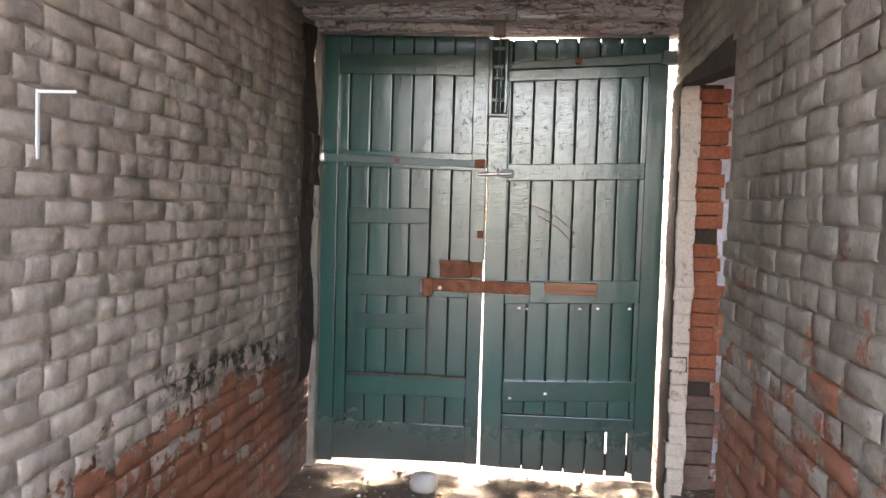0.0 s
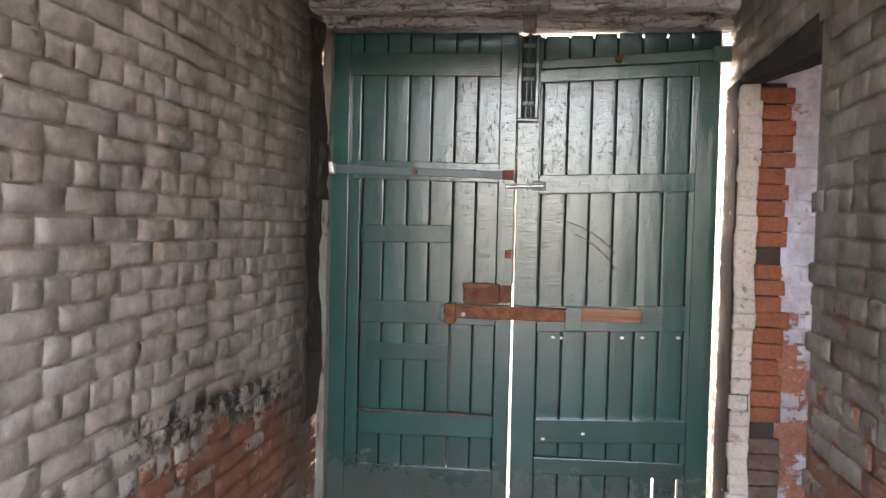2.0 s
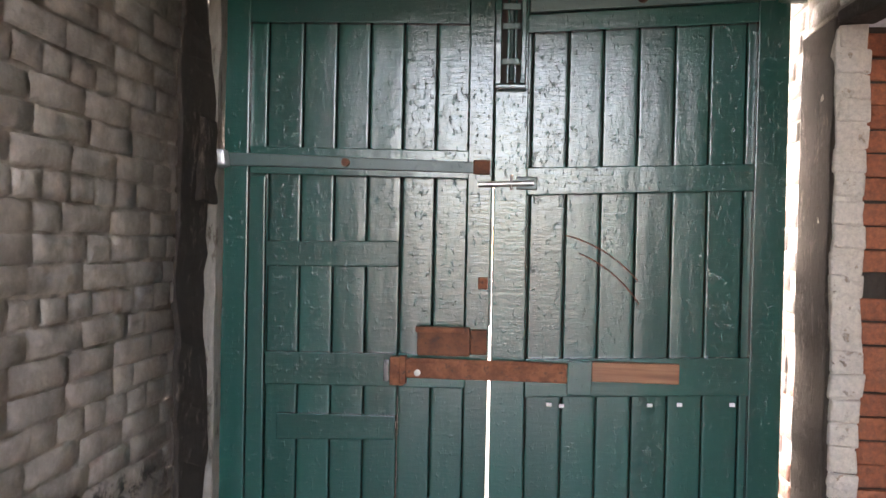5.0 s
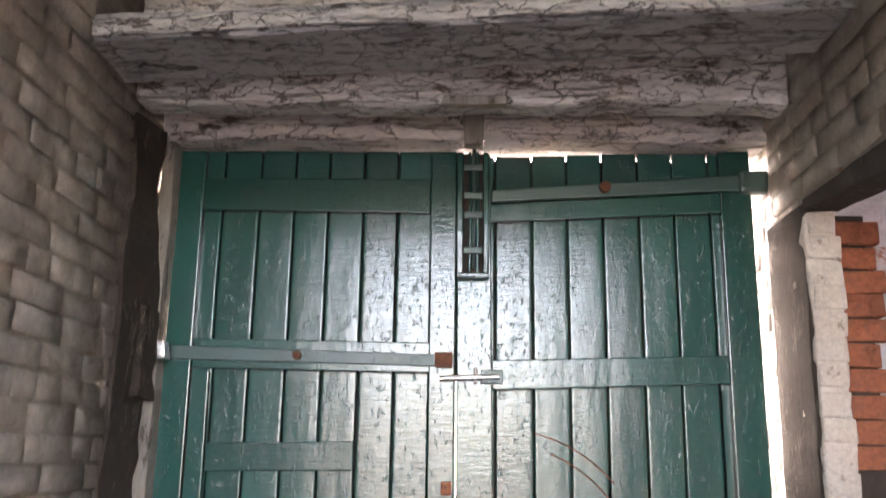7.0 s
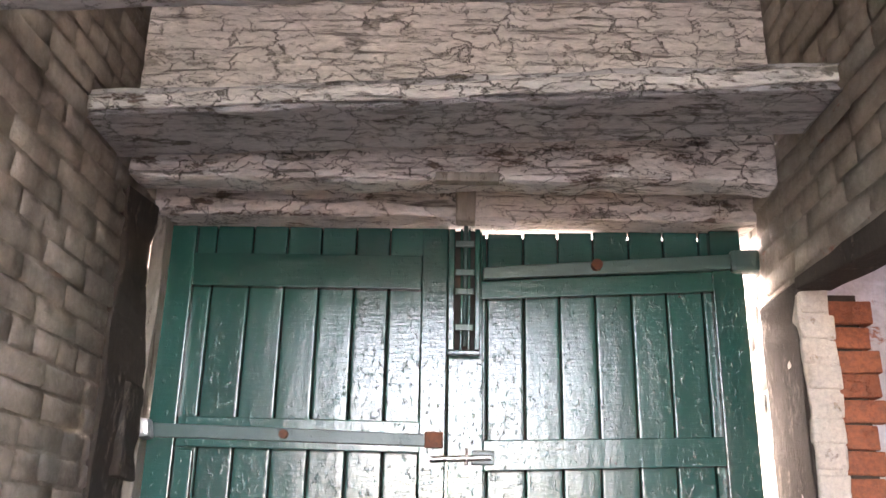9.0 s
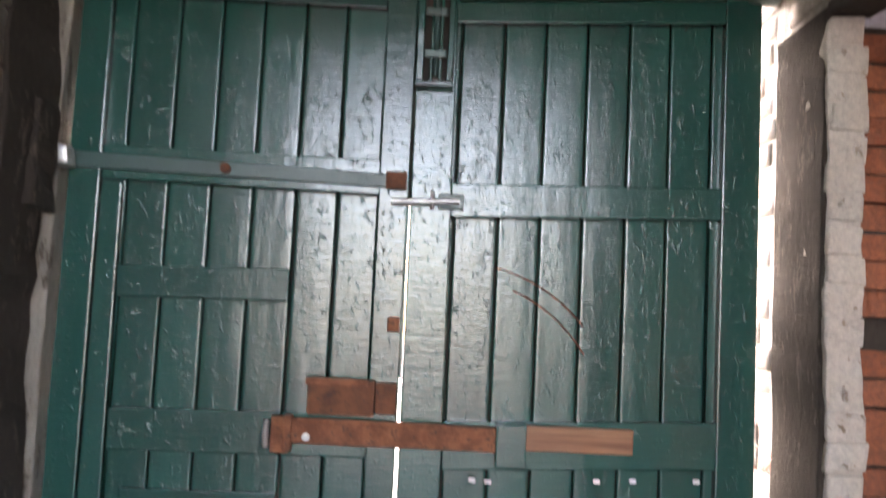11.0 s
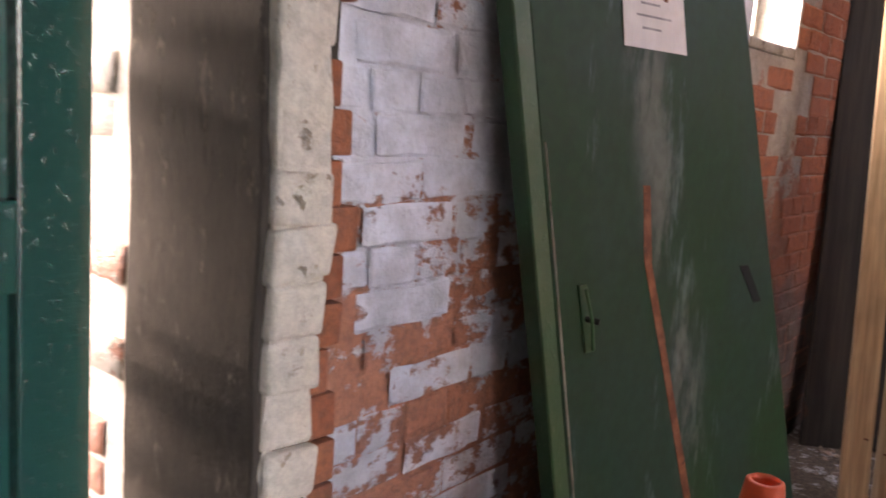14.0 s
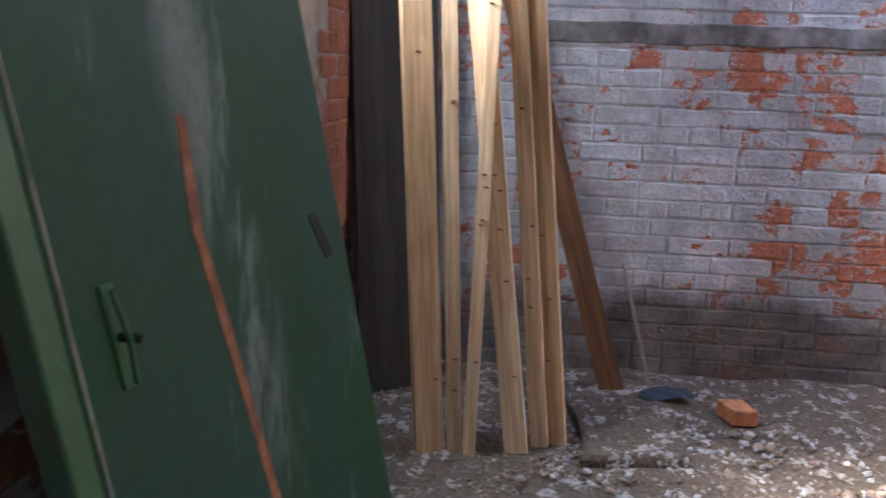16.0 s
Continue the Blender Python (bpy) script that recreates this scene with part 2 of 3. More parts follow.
M_DARK = plain("dark_hole", (0.01, 0.012, 0.01), 0.9)
# dark wood in the gate's joints; also paints the side-room corner's shade
M_DARKWOOD = wood("dark_wood_and_shade", (0.012, 0.01, 0.008), (0.035, 0.028, 0.02), 0.8)


def floor_mat(name, dirt, pale, amount, wet=0.5):
    k = Mat(name, 0.85)
    big, mid, fine = k.noise(2.5, 4), k.noise(13, 7, 0.7), k.noise(70, 5, 0.7)
    c = k.shade(k.mix(big, dirt, tuple(v * 1.6 for v in dirt)), fine, 0.6, 1.4)
    c = k.mix(k.step(k.math("ADD", mid, k.math("MULTIPLY", fine, 0.2)), amount, amount + 0.06), c, k.shade(pale, fine, 0.6, 1.15))
    k.colour(c).rough(k.step(big, 0.4, 0.6, wet, 0.95))
    return k.bump(k.math("ADD", mid, k.math("MULTIPLY", fine, 0.5)), 0.9, 0.02).m


M_FLOOR = floor_mat("wet_dirt_floor", (0.075, 0.058, 0.044), (0.22, 0.19, 0.16), 0.74, 0.25)
M_RUBBLE = floor_mat("flaked_lime_floor", (0.10, 0.075, 0.055), (0.42, 0.40, 0.385), 0.64, 0.8)


# ---- mesh helpers ----
def mesh_from(bm, name, material, smooth=False):
    me = bpy.data.meshes.new(name)
    bm.to_mesh(me)
    bm.free()
    me.materials.append(material)
    if smooth:
        me.polygons.foreach_set("use_smooth", [True] * len(me.polygons))
    return me


def part(name, bm, material, parent=None, label="", smooth=False):
    ob = new(name, mesh_from(bm, name, material, smooth))
    ob.parent = parent
    return tagged(ob, label)


def group_thing(name, label, category, at=(0, 0, 0), group="", kind=""):
    ob = new(name)
    ob.location = at
    return tagged(ob, label, category, group, kind)


def box(x0, x1, y0, y1, z0, z1, bevel=0.0, cuts=0, wobble=0.0, seed=0):
    """A box between two corners; bevelled, and cut along its longest side and made uneven where asked."""
    bm = bmesh.new()
    bmesh.ops.create_cube(bm, size=1)
    size = Vector((x1 - x0, y1 - y0, z1 - z0))
    bmesh.ops.scale(bm, vec=size, verts=bm.verts)
    bmesh.ops.translate(bm, vec=((x0 + x1) / 2, (y0 + y1) / 2, (z0 + z1) / 2), verts=bm.verts)
    if bevel:
        bmesh.ops.bevel(bm, geom=bm.edges[:], offset=bevel, segments=2, affect="EDGES", profile=0.6)
    if cuts:
        k = max(range(3), key=lambda i: size[i])
        lo, hi = (x0, y0, z0)[k], (x1, y1, z1)[k]
        for n in range(1, cuts):
            co = [0, 0, 0]
            co[k] = lo + (hi - lo) * n / cuts
            no = [0, 0, 0]
            no[k] = 1
            bmesh.ops.bisect_plane(bm, geom=bm.verts[:] + bm.edges[:] + bm.faces[:], plane_co=co, plane_no=no)
    if wobble:
        for v in bm.verts:
            v.co += wobble * noise.noise_vector(v.co * 4.3 + Vector((seed, 0, 0))) + 0.5 * wobble * noise.noise_vector(v.co * 17 + Vector((0, seed, 0)))
    return bm


def quad_prism(corners, y0, y1, bevel=0.0):
    """A board whose front is any quadrilateral (x, z) in order; it runs from y0 (front) to y1."""
    bm = bmesh.new()
    f = [bm.verts.new((x, y0, z)) for x, z in corners]
    b = [bm.verts.new((x, y1, z)) for x, z in corners]
    bm.faces.new(f), bm.faces.new(b[::-1])
    for i in range(4):
        j = (i + 1) % 4
        bm.faces.new((f[j], f[i], b[i], b[j]))
    bmesh.ops.recalc_face_normals(bm, faces=bm.faces[:])
    if bevel:
        bmesh.ops.bevel(bm, geom=bm.edges[:], offset=bevel, segments=2, affect="EDGES", profile=0.6)
    return bm


def rod(points, radius, sides=10):
    """A round bar along a line of points."""
    bm = bmesh.new()
    for a, b in zip(points, points[1:]):
        a, b = Vector(a), Vector(b)
        m = Matrix.Translation((a + b) / 2) @ (b - a).to_track_quat("Z", "Y").to_matrix().to_4x4()
        bmesh.ops.create_cone(bm, cap_ends=True, segments=sides, radius1=radius, radius2=radius, depth=(b - a).length + radius, matrix=m)
    return bm


def turned(profile, sides=28):
    """A closed surface of revolution about z from (radius, z) pairs."""
    bm = bmesh.new()
    rings = [[bm.verts.new((r * math.cos(a), r * math.sin(a), z)) for a in (2 * math.pi * i / sides for i in range(sides))] for r, z in profile]
    for lo, hi in zip(rings, rings[1:]):
        for i in range(sides):
            bm.faces.new((lo[i], lo[(i + 1) % sides], hi[(i + 1) % sides], hi[i]))
    bmesh.ops.recalc_face_normals(bm, faces=bm.faces[:])
    return bm


# ---- structure ----
X0, X1 = -1.13, 0.695          # passage walls
GATE = 4.50                    # board face of the gate
OPEN0, OPEN1, HEAD = 3.085, 4.14, 2.03   # opening into the side room
NORTH, EAST, SOUTH = 4.29, 3.75, 0.2    # side room
YBACK, TOP = -0.4, 3.02


def slab(name, bm, material, label, category):
    return tagged(new(name, mesh_from(bm, name, material)), label, category, kind="structure")


def uneven_sheet(x0, x1, y0, y1, z, nx, ny, amp, seed, slope=0.0):
    bm = bmesh.new()
    grid = [[bm.verts.new((x0 + (x1 - x0) * i / nx, y0 + (y1 - y0) * j / ny, 0)) for j in range(ny + 1)] for i in range(nx + 1)]
    for row in grid:
        for v in row:
            p = Vector((v.co.x * 2.1, v.co.y * 2.1, seed))
            v.co.z = z + amp * (noise.noise(p) + 0.5 * noise.noise(p * 4.1) + 0.25 * noise.noise(p * 11))
    for i in range(nx):
        for j in range(ny):
            bm.faces.new((grid[i][j], grid[i + 1][j], grid[i + 1][j + 1], grid[i][j + 1]))
    return bm


g = uneven_sheet(-60, 60, -60, 60, -0.06, 4, 4, 0, 1)
slab("ground", g, plain("courtyard_ground", (0.11, 0.105, 0.10), 0.9), "damp dark outdoor ground round the building", "ground")
slab("floor", uneven_sheet(X0 - 0.02, 0.79, YBACK, 5.0, 0.02, 40, 100, 0.010, 3), M_FLOOR, "damp dark dirt floor of the brick passage", "floor")
slab("floor_side_room", uneven_sheet(0.72, EAST + 0.03, SOUTH, NORTH + 0.03, 0.075, 120, 150, 0.022, 9), M_RUBBLE, "dirt floor strewn with pale flaked limewash", "floor")

# backing walls: the mortar that the bricks stand proud of
def wall_box(name, label, *b, material=M_RIGHT):
    return slab(name, box(*b), material, label, "wall")


MB = 0.010
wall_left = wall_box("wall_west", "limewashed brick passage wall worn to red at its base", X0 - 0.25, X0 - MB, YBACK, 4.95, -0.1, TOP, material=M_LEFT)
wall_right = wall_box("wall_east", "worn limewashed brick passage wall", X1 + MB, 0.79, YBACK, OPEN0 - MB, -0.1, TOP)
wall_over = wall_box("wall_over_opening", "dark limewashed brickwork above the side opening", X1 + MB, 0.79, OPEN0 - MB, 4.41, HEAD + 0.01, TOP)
def sloping_lintel():
    bm = box(X1 + 0.004, 0.80, OPEN0 - 0.003, 4.16, HEAD - 0.02, HEAD + 0.012, 0.006, 14, 0.006)
    for v in bm.verts:
        if v.co.z < HEAD:
            v.co.z -= 0.085 * (4.16 - v.co.y) / (4.16 - OPEN0)
    return bm


slab("opening_lintel", sloping_lintel(), M_DARK_BROWN, "dark timber lintel over the side-room opening", "lintel")
slab("wall_gate_side", box(X1 - 0.006, 0.775, OPEN1 + 0.012, 4.42, -0.1, HEAD, 0.006, 40, 0.006, 5), M_DARK_BROWN, "dark brown render on the gate pier", "wall")
wall_out = wall_box("wall_gate_reveal", "daylit white brick reveal beside the gate", X1 + 0.03, 0.98, 4.425, 4.95, -0.1, TOP, material=M_PIER)
wall_north = wall_box("wall_north", "blue-white painted brick wall with bare red patches", 0.80, 2.46, NORTH + 0.0036, NORTH + 0.26, -0.1, 2.62, material=M_ROOM)
wall_box("wall_north_below_window", "old brickwork under the side-room window", 2.46, 2.86, NORTH + 0.0036, NORTH + 0.26, -0.1, 1.43)
wall_box("wall_north_above_window", "old brickwork over the side-room window", 2.46, 2.86, NORTH + 0.0036, NORTH + 0.26, 2.25, 2.62)
wall_north2 = wall_box("wall_north_corner", "shaded brick wall beside the corner", 2.86, EAST + 0.2, NORTH + 0.0036, NORTH + 0.26, -0.1, 2.62)
wall_east = wall_box("wall_side_room", "patchy white and red brick wall of the side room", EAST + 0.0036, EAST + 0.25, SOUTH - 0.25, NORTH + 0.0036, -0.1, 2.62, material=M_EAST)
# the gap in this unseen wall is added to let light onto the north wall
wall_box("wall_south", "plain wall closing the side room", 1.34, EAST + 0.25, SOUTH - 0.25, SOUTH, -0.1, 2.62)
wall_box("wall_south_jamb", "plain wall beside the added daylight opening", 0.79, 0.92, SOUTH - 0.25, SOUTH, -0.1, 2.62)
wall_box("wall_south_head", "plain wall over the added daylight opening", 0.92, 1.34, SOUTH - 0.25, SOUTH, 2.3, 2.62)
def ceiling_with_light_hole(x0, x1, y0, y1, hx0, hx1, hy0, hy1, z0, z1):
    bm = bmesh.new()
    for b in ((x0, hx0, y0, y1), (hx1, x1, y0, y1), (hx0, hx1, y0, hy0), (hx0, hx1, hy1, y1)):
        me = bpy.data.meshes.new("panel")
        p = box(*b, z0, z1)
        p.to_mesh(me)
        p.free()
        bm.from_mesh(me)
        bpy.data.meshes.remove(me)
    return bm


# the hole is an unseen opening, added to brighten the east wall
slab("ceiling_side_room", ceiling_with_light_hole(0.79, EAST + 0.25, SOUTH - 0.25, NORTH + 0.26, 2.95, 3.745, 1.0, 2.95, 2.625, 2.75), M_SOFFIT, "limewashed plaster ceiling of the side room", "ceiling")
slab("ceiling", box(X0 - 0.25, 0.79, YBACK, 4.95, TOP + 0.004, TOP + 0.15), M_SOFFIT, "flaking limewashed board ceiling of the passage", "ceiling")

# head of the gateway, from the gate outwards to the passage
slab("gate_frame_head", box(X0 + 0.004, X1 + 0.02, 4.40, 4.56, 2.295, 2.45, 0.006, 30, 0.008, 2), M_BEAM, "rough flaking timber head of the gate frame", "beam")
slab("lintel", box(X0 + 0.004, X1 - 0.003, 4.15, 4.265, 2.315, 2.50, 0.02, 30, 0.016, 7), M_BEAM, "thick flaking white lintel above the gate", "beam")
slab("wall_over_gate", box(X0 + 0.004, X1 - 0.003, 4.18, 4.9, 2.49, TOP, 0.0), M_MORTAR, "cracked limewashed plaster above the gate", "wall")
over = bpy.data.objects["wall_over_gate"]


def plaster_sheet(x0, x1, z0, z1, y, nx, nz, amp):
    """A lumpy plastered face looking down the passage, with faint lines of the laths behind it."""
    bm = bmesh.new()
    grid = []
    for i in range(nx + 1):
        col = []
        for j in range(nz + 1):
            x, z = x0 + (x1 - x0) * i / nx, z0 + (z1 - z0) * j / nz
            p = Vector((x * 3, z * 7, 2.0))
            lath = 0.0035 * abs(math.sin((z + 0.006 * noise.noise(p)) * math.pi / 0.065))
            col.append(bm.verts.new((x, y - lath - amp * (noise.noise(p) + 0.6 * noise.noise(p * 3.7) + 0.35 * noise.noise(p * 9)), z)))
        grid.append(col)
    for i in range(nx):
        for j in range(nz):
            bm.faces.new((grid[i][j], grid[i + 1][j], grid[i + 1][j + 1], grid[i][j + 1]))
    return bm


part("plaster", plaster_sheet(X0 + 0.005, X1 - 0.004, 2.49, TOP, 4.155, 150, 60, 0.005), M_SOFFIT, over, "cracked flaking limewash plaster", smooth=True)


def skew_beam(name, y_left, y_right, z_left, z_right, deep, high, material, label, seed):
    bm = box(-0.5, 0.5, 0, deep, 0, high, 0.008, 34, 0.0)
    for v in bm.verts:
        f = v.co.x + 0.5
        x = (X0 - 0.02) + f * (X1 - X0 + 0.04)
        v.co = Vector((x, y_left + f * (y_right - y_left) + v.co.y, z_left + f * (z_right - z_left) + v.co.z))
        v.co += 0.010 * noise.noise_vector(v.co * 5 + Vector((seed, 0, 0))) + 0.005 * noise.noise_vector(v.co * 21)
    return slab(name, bm, material, label, "beam")


skew_beam("cross_beam", 3.868, 3.757, 2.350, 2.392, 0.25, 0.075, M_BEAM2, "grey and white worn timber crossing the passage", 3)
skew_beam("cross_beam_edge", 3.853, 3.742, 2.362, 2.404, 0.014, 0.042, M_BEAM, "flaking white fillet along the cross beam", 8)
skew_beam("ceiling_beam", 3.12, 3.10, 2.26, 2.29, 0.16, 0.14, M_BEAM2, "weathered ceiling beam near the gate", 5)
slab("gate_post", box(X0 + 0.003, -1.088, 4.41, 4.55, 0.0, 2.295, 0.005, 30, 0.006, 4), M_FRAME, "weathered pale timber hanging post of the gate", "post")

# ---- gate ----
FR = GATE - 0.028   # face of stiles and rails


def board(parent, x0, x1, z0, z1, y=GATE, thick=0.022, material=M_GREEN):
    """A matchboard with rounded edges, so that the joints read as grooves."""
    r = random.Random(int(x0 * 5000 + z0 * 77))
    wide, lean = x1 - x0 - 0.0034, r.uniform(-0.0009, 0.0009)
    across = [(0, 0.006), (0.009, 0.0025), (0.022, 0.0006), (0.045, 0.0001), (0.1, 0), (0.9, 0), (0.955, 0.0001), (0.978, 0.0006), (0.991, 0.0025), (1, 0.006)]
    bm, n = bmesh.new(), 8
    rows = []
    for z in [z0, z0 + 0.004] + [z0 + (z1 - z0) * j / n for j in range(1, n)] + [z1 - 0.004, z1]:
        sway = 0.0012 * noise.noise(Vector((x0 * 9, z * 2.5, 1.0)))
        rows.append([bm.verts.new((x0 + 0.0017 + f * wide, y + d + lean * (f - 0.5) + sway * (1 - 2 * abs(f - 0.5)), z)) for f, d in across])
        rows[-1] += [bm.verts.new((x1 - 0.0017, y + thick, z)), bm.verts.new((x0 + 0.0017, y + thick, z))]
    m = len(rows[0])
    for lo, hi in zip(rows, rows[1:]):
        for i in range(m):
            bm.faces.new((lo[i], lo[(i + 1) % m], hi[(i + 1) % m], hi[i]))
    bm.faces.new(rows[0][::-1]), bm.faces.new(rows[-1])
    bmesh.ops.recalc_face_normals(bm, faces=bm.faces[:])
    ob = part("board", bm, material, parent, smooth=True)
    for cap in (1, 2):
        ob.data.polygons[len(ob.data.polygons) - cap].use_smooth = False
    return ob


def rail(parent, name, corners, y0=FR, y1=GATE + 0.004, material=M_GREEN, label=""):
    return part(name, quad_prism(corners, y0, y1, 0.004), material, parent, label)


left = group_thing("door_1", "green-painted boarded gate leaf with a rusty lock", "gate", (-0.65, 4.5, 0), "pair of gate leaves", "structure")
right = group_thing("door_2", "green-painted boarded gate leaf, weathered brown at the bottom", "gate", (0.24, 4.5, 0), "pair of gate leaves", "structure")
for d in (left, right):
    d.location = (0, 0, 0)
xs = [-1.085, -0.956, -0.840, -0.731, -0.624, -0.515, -0.409, -0.302, -0.228]
for a, b in zip(xs, xs[1:]):
    board(left, a, b, 1.64, 2.294)
xs = [-1.085, -0.948, -0.842, -0.733, -0.625, -0.5155]
for a, b in zip(xs, xs[1:]):
    board(left, a, b, 0.05 + 0.012 * (a + 1.08), 1.64)
xs = [-0.5145, -0.408, -0.302, -0.230]
for n, (a, b) in enumerate(zip(xs, xs[1:])):
    board(left, a, b, 0.058, 1.64)
rail(left, "stile", [(-1.09, 0.035), (-1.005, 0.037), (-1.012, 2.285), (-1.09, 2.285)])
rail(left, "stile", [(-1.003, 0.30), (-0.945, 0.30), (-0.955, 1.60), (-1.006, 1.60)], FR + 0.008)
rail(left, "stile", [(-0.296, 0.06), (-0.226, 0.065), (-0.226, 2.286), (-0.306, 2.286)])
rail(left, "rail", [(-1.011, 2.092), (-0.306, 2.088), (-0.306, 2.196), (-1.012, 2.196)])
rail(left, "rail", [(-1.005, 1.607), (-0.299, 1.60), (-0.299, 1.69), (-1.005, 1.695)])
rail(left, "rail", [(-0.949, 1.31), (-0.516, 1.317), (-0.517, 1.401), (-0.951, 1.392)], FR + 0.01)
rail(left, "rail", [(-0.944, 0.93), (-0.516, 0.935), (-0.516, 1.043), (-0.945, 1.036)], FR + 0.006)
rail(left, "rail", [(-0.513, 0.935), (-0.298, 0.938), (-0.298, 1.046), (-0.513, 1.044)], FR + 0.006)
rail(left, "rail", [(-0.905, 0.752), (-0.518, 0.765), (-0.518, 0.842), (-0.905, 0.838)], FR + 0.012)
rail(left, "rail", [(-0.938, 0.40), (-0.297, 0.41), (-0.297, 0.515), (-0.94, 0.505)], FR + 0.012)
rail(left, "bottom_rail", [(-1.003, 0.05), (-0.296, 0.068), (-0.296, 0.262), (-1.003, 0.258)], FR + 0.006, label="scuffed green bottom rail")
part("sill_lip", box(-0.94, -0.3, FR - 0.004, FR + 0.012, 0.512, 0.522, 0.002), M_BARE, left, "bare worn rail edge")
strap = part("hinge_strap", quad_prism([(-1.075, 1.632), (-0.24, 1.618), (-0.24, 1.652), (-1.075, 1.672)], FR - 0.010, FR + 0.002, 0.003), M_STRAP, left, "painted iron hinge strap")
part("strap_end", box(-0.285, -0.232, FR - 0.016, FR - 0.008, 1.615, 1.660, 0.004), M_LOCK, strap, "rusted strap end")
part("bolt_head", rod([(-0.69, FR - 0.02, 1.645), (-0.69, FR - 0.008, 1.645)], 0.013), M_LOCK, strap)
part("hinge_pin", box(-1.118, -1.062, 4.385, 4.45, 1.622, 1.678, 0.012, 4, 0.010), M_STEEL, left, "white-flaked hinge eye")
lock = part("lock_case", box(-0.447, -0.283, FR - 0.045, FR + 0.01, 1.046, 1.133, 0.006), M_LOCK, left, "rusted lock case")
part("lock_tongue", box(-0.281, -0.229, FR - 0.03, FR + 0.004, 1.052, 1.128, 0.005, 6, 0.003), M_LOCK, lock, "rusty lock tongue plate")
part("lock_cap", box(-0.452, -0.30, FR - 0.05, FR - 0.04, 1.118, 1.136, 0.003), M_RUST, lock)
part("keyhole_cover", box(-0.262, -0.232, FR - 0.012, FR + 0.002, 1.255, 1.292, 0.004), M_RUST, left, "small rusty keeper")
hasp = part("hasp", box(-0.535, -0.49, FR - 0.02, FR + 0.006, 0.945, 1.035, 0.005), M_RUST, left, "rusty hasp plate")
part("staple", rod([(-0.545, FR - 0.02, 0.965), (-0.545, FR - 0.03, 1.0), (-0.545, FR - 0.02, 1.02)], 0.008), M_STEEL, hasp)

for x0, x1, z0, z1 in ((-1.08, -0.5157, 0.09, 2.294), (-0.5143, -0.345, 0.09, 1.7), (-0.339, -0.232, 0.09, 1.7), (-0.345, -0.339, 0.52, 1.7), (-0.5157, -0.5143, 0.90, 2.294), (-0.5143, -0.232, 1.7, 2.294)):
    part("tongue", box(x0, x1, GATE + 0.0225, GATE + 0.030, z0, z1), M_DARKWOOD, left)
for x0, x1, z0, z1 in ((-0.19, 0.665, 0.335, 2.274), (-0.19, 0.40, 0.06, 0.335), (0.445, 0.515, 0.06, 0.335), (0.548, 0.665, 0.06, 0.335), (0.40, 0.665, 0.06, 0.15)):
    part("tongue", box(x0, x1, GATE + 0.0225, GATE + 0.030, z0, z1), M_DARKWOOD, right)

part("meeting_bead", quad_prism([(-0.2262, 1.14), (-0.2200, 1.14), (-0.2218, 1.58), (-0.2262, 1.58)], FR + 0.004, GATE + 0.004), M_GREEN, left)
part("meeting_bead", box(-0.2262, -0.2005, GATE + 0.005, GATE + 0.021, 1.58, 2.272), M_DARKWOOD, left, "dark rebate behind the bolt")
# right leaf
xs = [-0.198, -0.107, 0.006, 0.114, 0.223, 0.334, 0.441, 0.551, 0.672]
for n, (a, b) in enumerate(zip(xs, xs[1:])):
    cut = 0.34 if 0 < n < 7 else 0.06
    board(right, a, b, cut, 2.276 + 0.034 * (a + 0.2))
    if cut > 0.1:
        gap = 0.006 if n in (5, 6) else 0.0
        board(right, a, b - gap, 0.048 - 0.012 * (a + 0.2), 0.337, GATE + 0.002, 0.02)
rail(right, "stile", [(-0.2125, 0.06), (-0.104, 0.055), (-0.122, 2.278), (-0.2248, 2.276)])
rail(right, "stile", [(0.574, 0.03), (0.674, 0.028), (0.672, 2.292), (0.578, 2.290)])
rail(right, "rail", [(-0.125, 2.060), (0.578, 2.095), (0.578, 2.157), (-0.125, 2.117)])
rail(right, "rail", [(-0.118, 1.552), (0.576, 1.579), (0.577, 1.662), (-0.118, 1.640)])
rail(right, "rail", [(-0.11, 0.918), (0.575, 0.948), (0.576, 1.066), (-0.11, 1.040)])
rail(right, "rail", [(-0.106, 0.405), (0.574, 0.44), (0.574, 0.545), (-0.106, 0.515)])
rail(right, "rail", [(-0.105, 0.258), (0.574, 0.275), (0.574, 0.345), (-0.105, 0.335)], FR + 0.014)
for x in (-0.083, 0.553):
    part("bead", quad_prism([(x, 1.064), (x + 0.006, 1.064), (x + 0.005, 1.56), (x - 0.001, 1.56)], GATE - 0.012, GATE + 0.002), M_GREEN, right)
strap = part("hinge_strap", quad_prism([(-0.118, 2.121), (0.68, 2.165), (0.68, 2.214), (-0.118, 2.158)], FR - 0.012, FR + 0.024, 0.004), M_STRAP, right, "painted iron hinge strap")
part("bolt_head", rod([(0.225, FR - 0.026, 2.166), (0.225, FR - 0.010, 2.166)], 0.017), M_LOCK, strap)
part("hinge_eye", box(0.63, 0.72, FR - 0.02, FR + 0.03, 2.155, 2.225, 0.014, 4, 0.008), M_STRAP, strap)
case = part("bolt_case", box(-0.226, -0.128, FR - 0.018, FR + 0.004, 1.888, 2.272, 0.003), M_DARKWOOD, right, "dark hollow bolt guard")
for x0, x1 in ((-0.224, -0.205), (-0.189, -0.181), (-0.166, -0.158), (-0.146, -0.130)):
    part("batten", box(x0, x1, FR - 0.042, FR - 0.016, 1.893, 2.270, 0.003, 12, 0.002, x0 * 40), M_GREEN, case)
